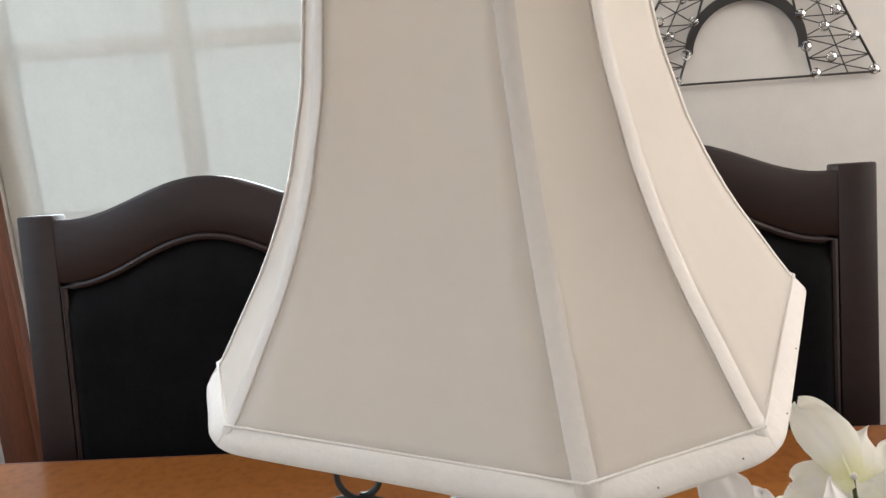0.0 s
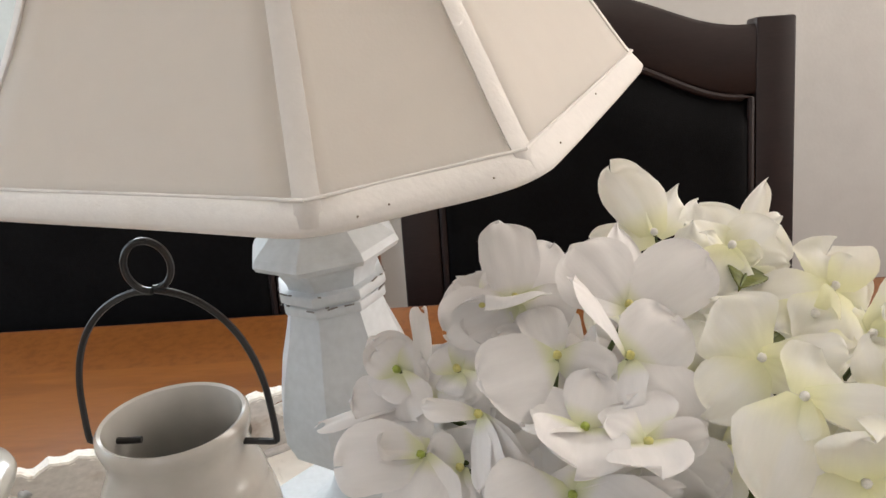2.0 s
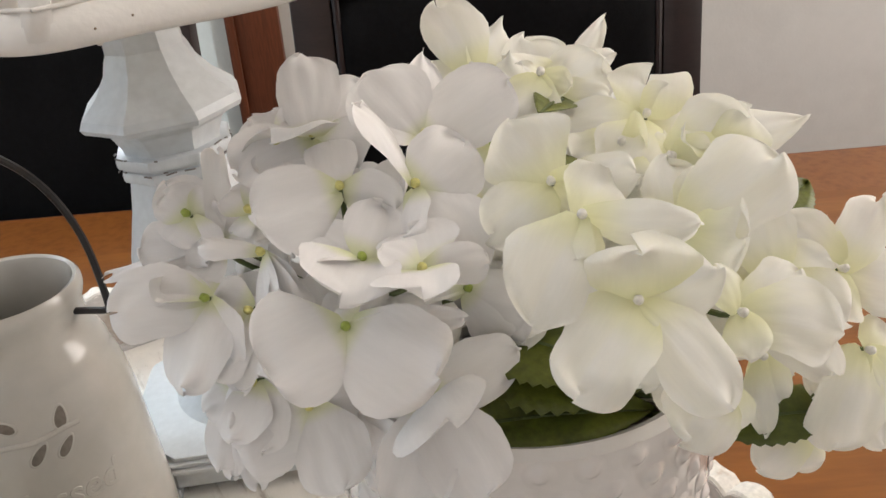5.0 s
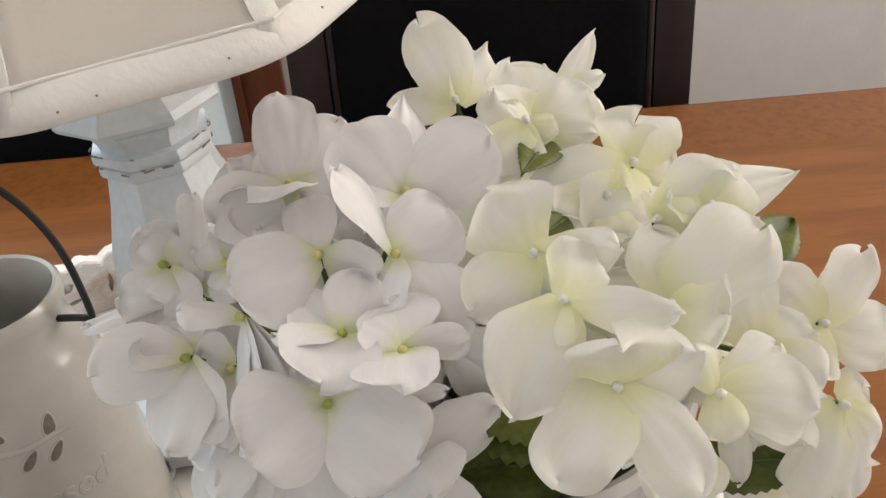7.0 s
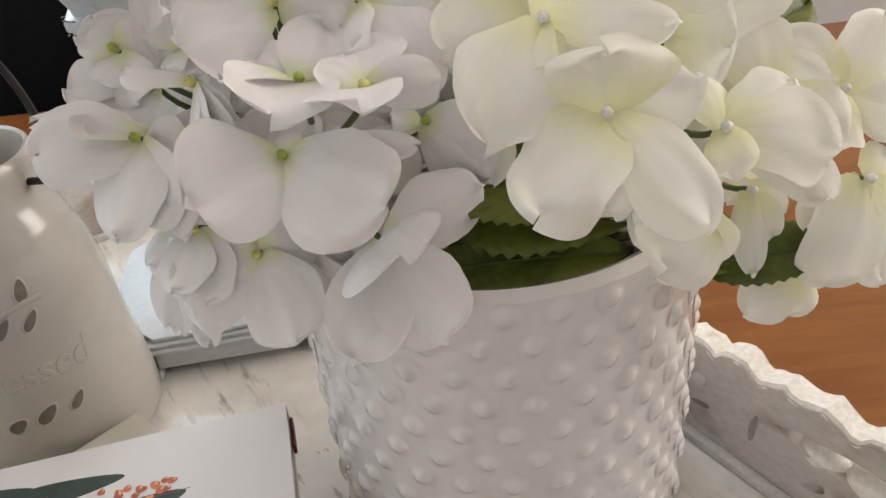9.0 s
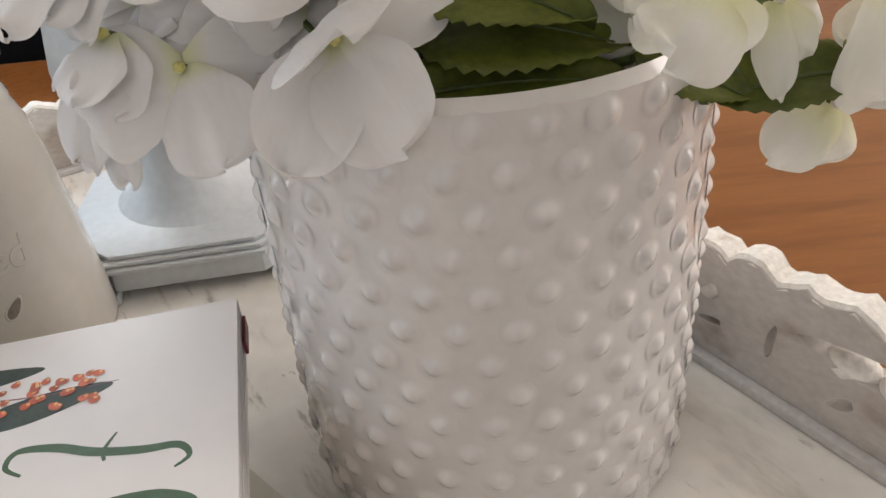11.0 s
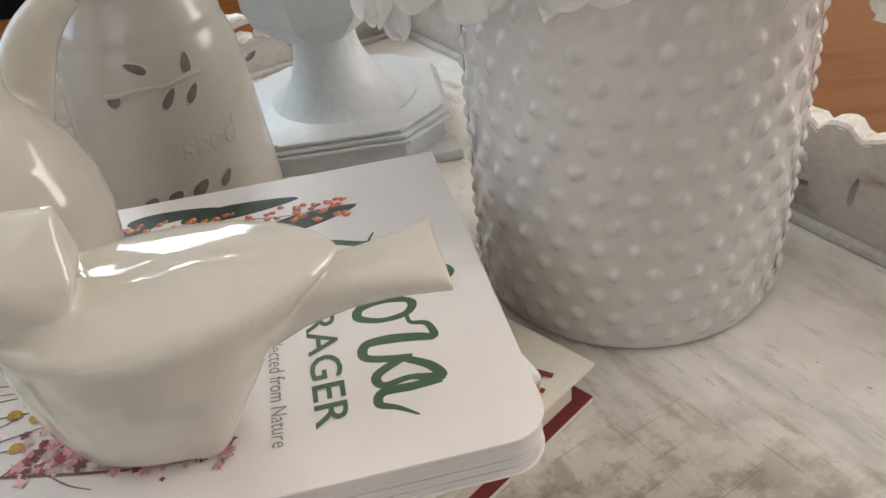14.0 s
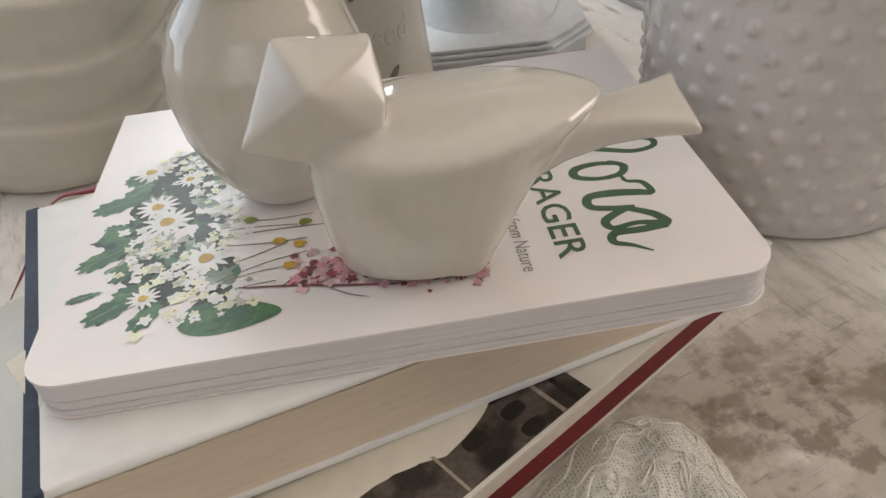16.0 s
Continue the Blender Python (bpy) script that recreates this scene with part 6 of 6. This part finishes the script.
    centres = [(-17.8, -4.4), (-17.3, -6.0), (-18.4, -10.3), (-15.3, -9.6), (-17.2, -5.0), (-16.4, -5.3), (-16.6, -6.6), (-15.7, -6.9), (-16.1, -8.2), (-15.5, -8.0), (-17.4, -10.3), (-16.6, -10.2), (-17.0, -11.4), (-16.1, -11.9), (-16.6, -12.8), (-15.4, -12.6), (-16.9, -13.4), (-15.2, -13.3), (-18.2, -9.3), (-17.9, -11.0)]
    for k in range(230):
        cx, cy = rnd.choice(centres)
        x, y = cx + 0.25 + rnd.gauss(0, 0.36), cy + rnd.gauss(0, 0.36)
        s = rnd.uniform(0.2, 0.44)
        z = PRINT + 0.018 + 0.0001 * k
        flat("printed_blossom", leaf_outline(x, y, s, s * 0.85, rnd.uniform(0, 180), rnd.choice((4, 5)), 20), rnd.choice((INK_WHITE, INK_WHITE, INK_WHITE, INK_CREAM, INK_CREAM, INK_PALE)), b, lift=z)
        if k % 3 == 0:
            flat("blossom_heart", leaf_outline(x, y, 0.1, 0.08, 0, n=6), rnd.choice((INK_BUD, INK_YELLOW, INK_SHADE)), b, lift=z + 0.0005)
    for x, y, r in ((-17.45, -8.55, 0.85), (-17.9, -7.55, 0.72), (-18.5, -5.1, 0.66), (-15.95, -10.9, 0.8), (-17.0, -6.0, 0.5), (-17.6, -12.4, 0.5)):
        daisy(b, x, y, r, rnd.uniform(0, 30))
    for x, y in ((-13.75, -10.6), (-12.95, -9.75), (-14.7, -9.2), (-13.4, -11.9), (-13.1, -10.9)):
        flat("printed_heart", leaf_outline(x, y, 0.42, 0.36, 0, n=12), rnd.choice((INK_YELLOW, INK_YELLOW, INK_BUD)), b, lift=PRINT + 0.07)
    stroke("printed_branch", [(-14.9, -12.6), (-13.2, -12.9), (-11.5, -13.3), (-9.8, -13.6), (-8.0, -13.6)], (0.08, 0.12, 0.12, 0.1, 0.06), INK_BRANCH, b)
    stroke("printed_branch", [(-13.6, -12.8), (-12.6, -12.2), (-11.6, -11.9)], (0.06, 0.08, 0.05), INK_BRANCH, b)
    stroke("printed_branch", [(-12.4, -13.1), (-11.8, -13.6), (-11.2, -13.9)], (0.05, 0.06, 0.03), INK_BRANCH, b)
    for k in range(215):
        u = rnd.random()
        x, y = -13.3 + 5.4 * u, -12.15 - 1.3 * u + rnd.gauss(0, 0.46) * (1 - 0.35 * u)
        s = rnd.uniform(0.14, 0.4)
        flat("printed_blossom", leaf_outline(x, y, s, s * 0.85, rnd.uniform(0, 180), 5, 20), rnd.choice((INK_PINK, INK_ROSE, INK_ROSE, INK_PINK, INK_DEEP, INK_BRANCH)), b, lift=PRINT + 0.018 + 0.0001 * k)


def hard_book(name_label, at, turn, length, width, thick, cover, spine, pages, overhang=0.35):
    """A hardback with boards, spine and page block; origin at its near left lower corner."""
    b = thing("book", place(*at, turn), name_label, "book", "stacked books")
    part("lower_board", box(0, length, 0, width, 0, 0.3, 0.06), cover, b)
    part("upper_board", box(0, length, 0, width, thick - 0.4, thick, 0.22, 4), cover, b)
    bm = bmesh.new()
    rings = []
    for i in range(9):
        a = -1 + 2 * i / 8
        bow = 0.25 * (1 - a * a)
        z = 0.31 + (a + 1) / 2 * (thick - 0.72)
        rings.append([(0.25, overhang + 0.2 * (1 - a * a), z), (length - overhang, overhang + bow * 0.5, z), (length - overhang, width - overhang, z), (0.25, width - overhang, z)])
    loft(rings, bm)
    part("page_block", bm, pages, b, smooth=40)
    return b


journal()

# white book with a navy spine
book2 = hard_book("white cloth hardback book with navy spine, below the journal", (-19.83, -17.75, -4.3), 15.4, 21.3, 14.2, 3.05, COVER_W, NAVY, FORE_EDGE, 0.06)
part("spine", box(-0.22, 0.3, -0.02, 14.22, -0.01, 3.065, 0.1), NAVY, book2, "navy cloth spine")
# large art book at the bottom: red board, cream jacket
book3 = thing("book", place(3.4, -8.95, -6.38, 213.8), "large art book with dark red boards and cream printed jacket", "book", "stacked books")
part("lower_board", box(-0.05, 27, -19, 0.08, 0, 0.2, 0.05), JACKET, book3, "pale board edge")
part("endpaper", box(-0.03, 26.9, -18.9, 0.06, 0.2, 0.27, 0.02), RED, book3, "dark red endpaper")
part("page_block", box(0.6, 26.5, -18.6, -0.42, 0.27, 1.76), CREAM_PAPER, book3, smooth=False)
part("upper_board", box(0, 26.8, -18.9, 0.16, 1.82, 1.98, 0.05), JACKET, book3)
part("flyleaf", box(0.2, 26.6, -18.7, -0.25, 1.765, 1.81), CREAM_PAPER, book3, smooth=False)
zt = 2.0 * CM
part("photo_print", box(10.15, 21.5, -6.5, 0.02, 1.975, 1.995), PHOTO, book3, "dark printed photograph of a building", smooth=False)
for k in range(2):
    for r in range(5):
        cx, cy = 12.4 + 1.6 * k, -0.28 - 0.86 * r
        part("photo_window", prism([(cx + 0.42 * math.cos(a), cy + 0.27 * math.copysign(abs(math.sin(a)) ** 0.5, math.sin(a))) for a in [2 * math.pi * i / 16 for i in range(16)]], 1.996, 2.002), HOLE_DARK, book3, "dark window in the photograph", smooth=False)
for x0, x1, mt in ((10.6, 10.8, HOLE_DARK), (11.25, 11.4, PHOTO_L), (15.2, 15.3, PHOTO_L)):
    part("photo_ledge", box(x0, x1, -6.4, 0.0, 1.996, 2.001), mt, book3, smooth=False)
lettering("title_letters", "CE", 2.7, INK_RED, book3, pose(3.9 * CM, -2.6 * CM, zt + 0.0002, 0, 0, 180) @ pose(0, 0, 0, 0, 0, -72), "thin dark red capitals", width=2.6)
# loose cream sheet between the books
sheet = bmesh.new()
edge = curve([(-7.6, -13.2, 0), (-8.15, -14.4, 0), (-8.7, -15.2, 0), (-9.7, -16.1, 0), (-11.3, -17.3, 0), (-12.8, -18.3, 0)], 4)
rows = [[(p.x, p.y, 0.02 + 0.05 * math.sin(i * 0.3)), (p.x - 2.5, p.y + 0.6, 0.03), (p.x - 5, p.y + 1.2, 0.02)] for i, p in enumerate(edge)]
loft(rows, sheet, closed=False)
solidify(solo("paper_sheet", sheet, CREAM_PAPER, place(0, 0, -4.38, 0), "loose cream paper sheet with a curved edge", "paper", smooth="all"), 0.03)

# corner of a cream card that sticks out between the two upper books
card = prism([(-21.95, -12.7), (-20.55, -14.75), (-19.6, -14.2), (-15.0, -9.5), (-17.2, -7.6)], -1.30, -1.24, 0.02)
solo("paper_card", card, CREAM_PAPER, place(0, 0, 0), "stiff cream card sticking out between the books", "paper", smooth=False)

# red ribbon hanging over the left of the books
rib = curve([(-19.6, -3.1, -1.28), (-21.5, -3.35, -1.2), (-22.6, -3.6, -1.15), (-23.6, -3.55, -2.0), (-24.3, -3.6, -2.9), (-24.85, -3.62, -3.7), (-25.7, -3.55, -4.8), (-26.4, -3.45, -5.7)], 6)
bm = bmesh.new()
loft([[(p.x, p.y - 0.26 + 0.2 * i / len(rib), p.z), (p.x + 0.05, p.y + 0.26 - 0.2 * i / len(rib), p.z + 0.06 * math.sin(i * 0.5))] for i, p in enumerate(rib)], bm, closed=False)
solidify(solo("ribbon_bookmark", bm, RIBBON, place(0, 0, 0), "narrow dark red ribbon bookmark over the books", "ribbon", smooth="all"), 0.04)


# ---- lace ----
def lace_mound(rim, centre, high, at, label, seed, reach=0.85):
    """A soft fold of lace: a sheet rising from its rim, with corded scrolls over a fine net."""
    rnd = random.Random(seed)
    outer = curve([(x, y, 0) for x, y in rim], 9)
    c = Vector((*centre, 0))
    nr = 22
    rows = []
    for i, p in enumerate(outer):
        row = []
        for k in range(nr + 1):
            s = reach * k / nr
            q = p.lerp(c, s)
            z = high * math.sin(math.pi / 2 * min(1, s * 3.0)) ** 0.7 + 0.09 * math.sin(i * 0.45 + k * 0.3) * min(1, s * 6) + 0.07 * math.sin(k * 0.9 - i * 0.2)
            edge = 0.1 * abs(math.sin(i * 0.55)) * (1 - s) ** 8
            out = (p - c).normalized() * edge
            row.append((q.x + out.x, q.y + out.y, 0.06 + max(0, z)))
        rows.append(row)
    t = thing("lace_ribbon", at, label, "lace", "lace bands")
    part("net", loft(rows, closed=False), NET, t, "fine ivory net", smooth="all")
    lower = [[(x, y, z * 0.6 + 0.03) for x, y, z in r] for r in rows]
    part("net", loft(lower, closed=False), NET, t, "fine ivory net", smooth="all")

    def at_cell(i, k):
        i, k = min(max(i, 0), len(rows) - 1.001), min(max(k, 0), nr - 0.001)
        a, b = int(i), int(k)
        p = Vector(rows[a][b]).lerp(Vector(rows[a + 1][b]), i - a)
        q = Vector(rows[a][b + 1]).lerp(Vector(rows[a + 1][b + 1]), i - a)
        return p.lerp(q, k - b) + Vector((0, 0, 0.03))

    for band in range(6):
        base, ph = 1.0 + band * 3.6, rnd.uniform(0, 6)
        pts = [at_cell(i * 0.5, base + 1.3 * math.sin(i * 0.17 + ph) + 0.5 * math.sin(i * 0.47)) for i in range(2 * len(rows))]
        part("corded_scroll", tube(pts, [0.035 + 0.02 * math.sin(i * 0.3) for i in range(len(pts))], 5), LACE, t)
        for k in range(len(rows) // 9):
            i0, k0 = k * 9 + rnd.uniform(0, 3), base + rnd.uniform(-1.5, 1.5)
            ring = [at_cell(i0 + 1.5 * math.cos(a), k0 + 1.0 * math.sin(a) * (1 + 0.4 * math.cos(a))) for a in [2 * math.pi * q / 12 for q in range(13)]]
            part("corded_petal", tube(ring, 0.028, 5), LACE, t)
    part("corded_edge", tube([r[0] for r in rows], 0.05, 6), LACE, t)


lace_mound([(-11.2, -20.6), (-9.3, -18.5), (-7.2, -16.7), (-5.2, -15.0), (-3.4, -14.5), (-2.1, -15.2), (-1.6, -16.8), (-1.4, -18.8), (-1.3, -21.5)], (-6.0, -23.0), 1.25, place(0, 0, TRAY), "folded ivory lace band on the tray beside the books", 3)
lace_mound([(-20.9, -20.5), (-21.2, -18.0), (-21.9, -16.2), (-23.2, -15.4), (-25.2, -15.8), (-27.2, -17.2), (-28.0, -19.5)], (-24.4, -20.0), 1.1, place(0, 0, TRAY), "ivory lace band heaped at the foot of the books", 7)
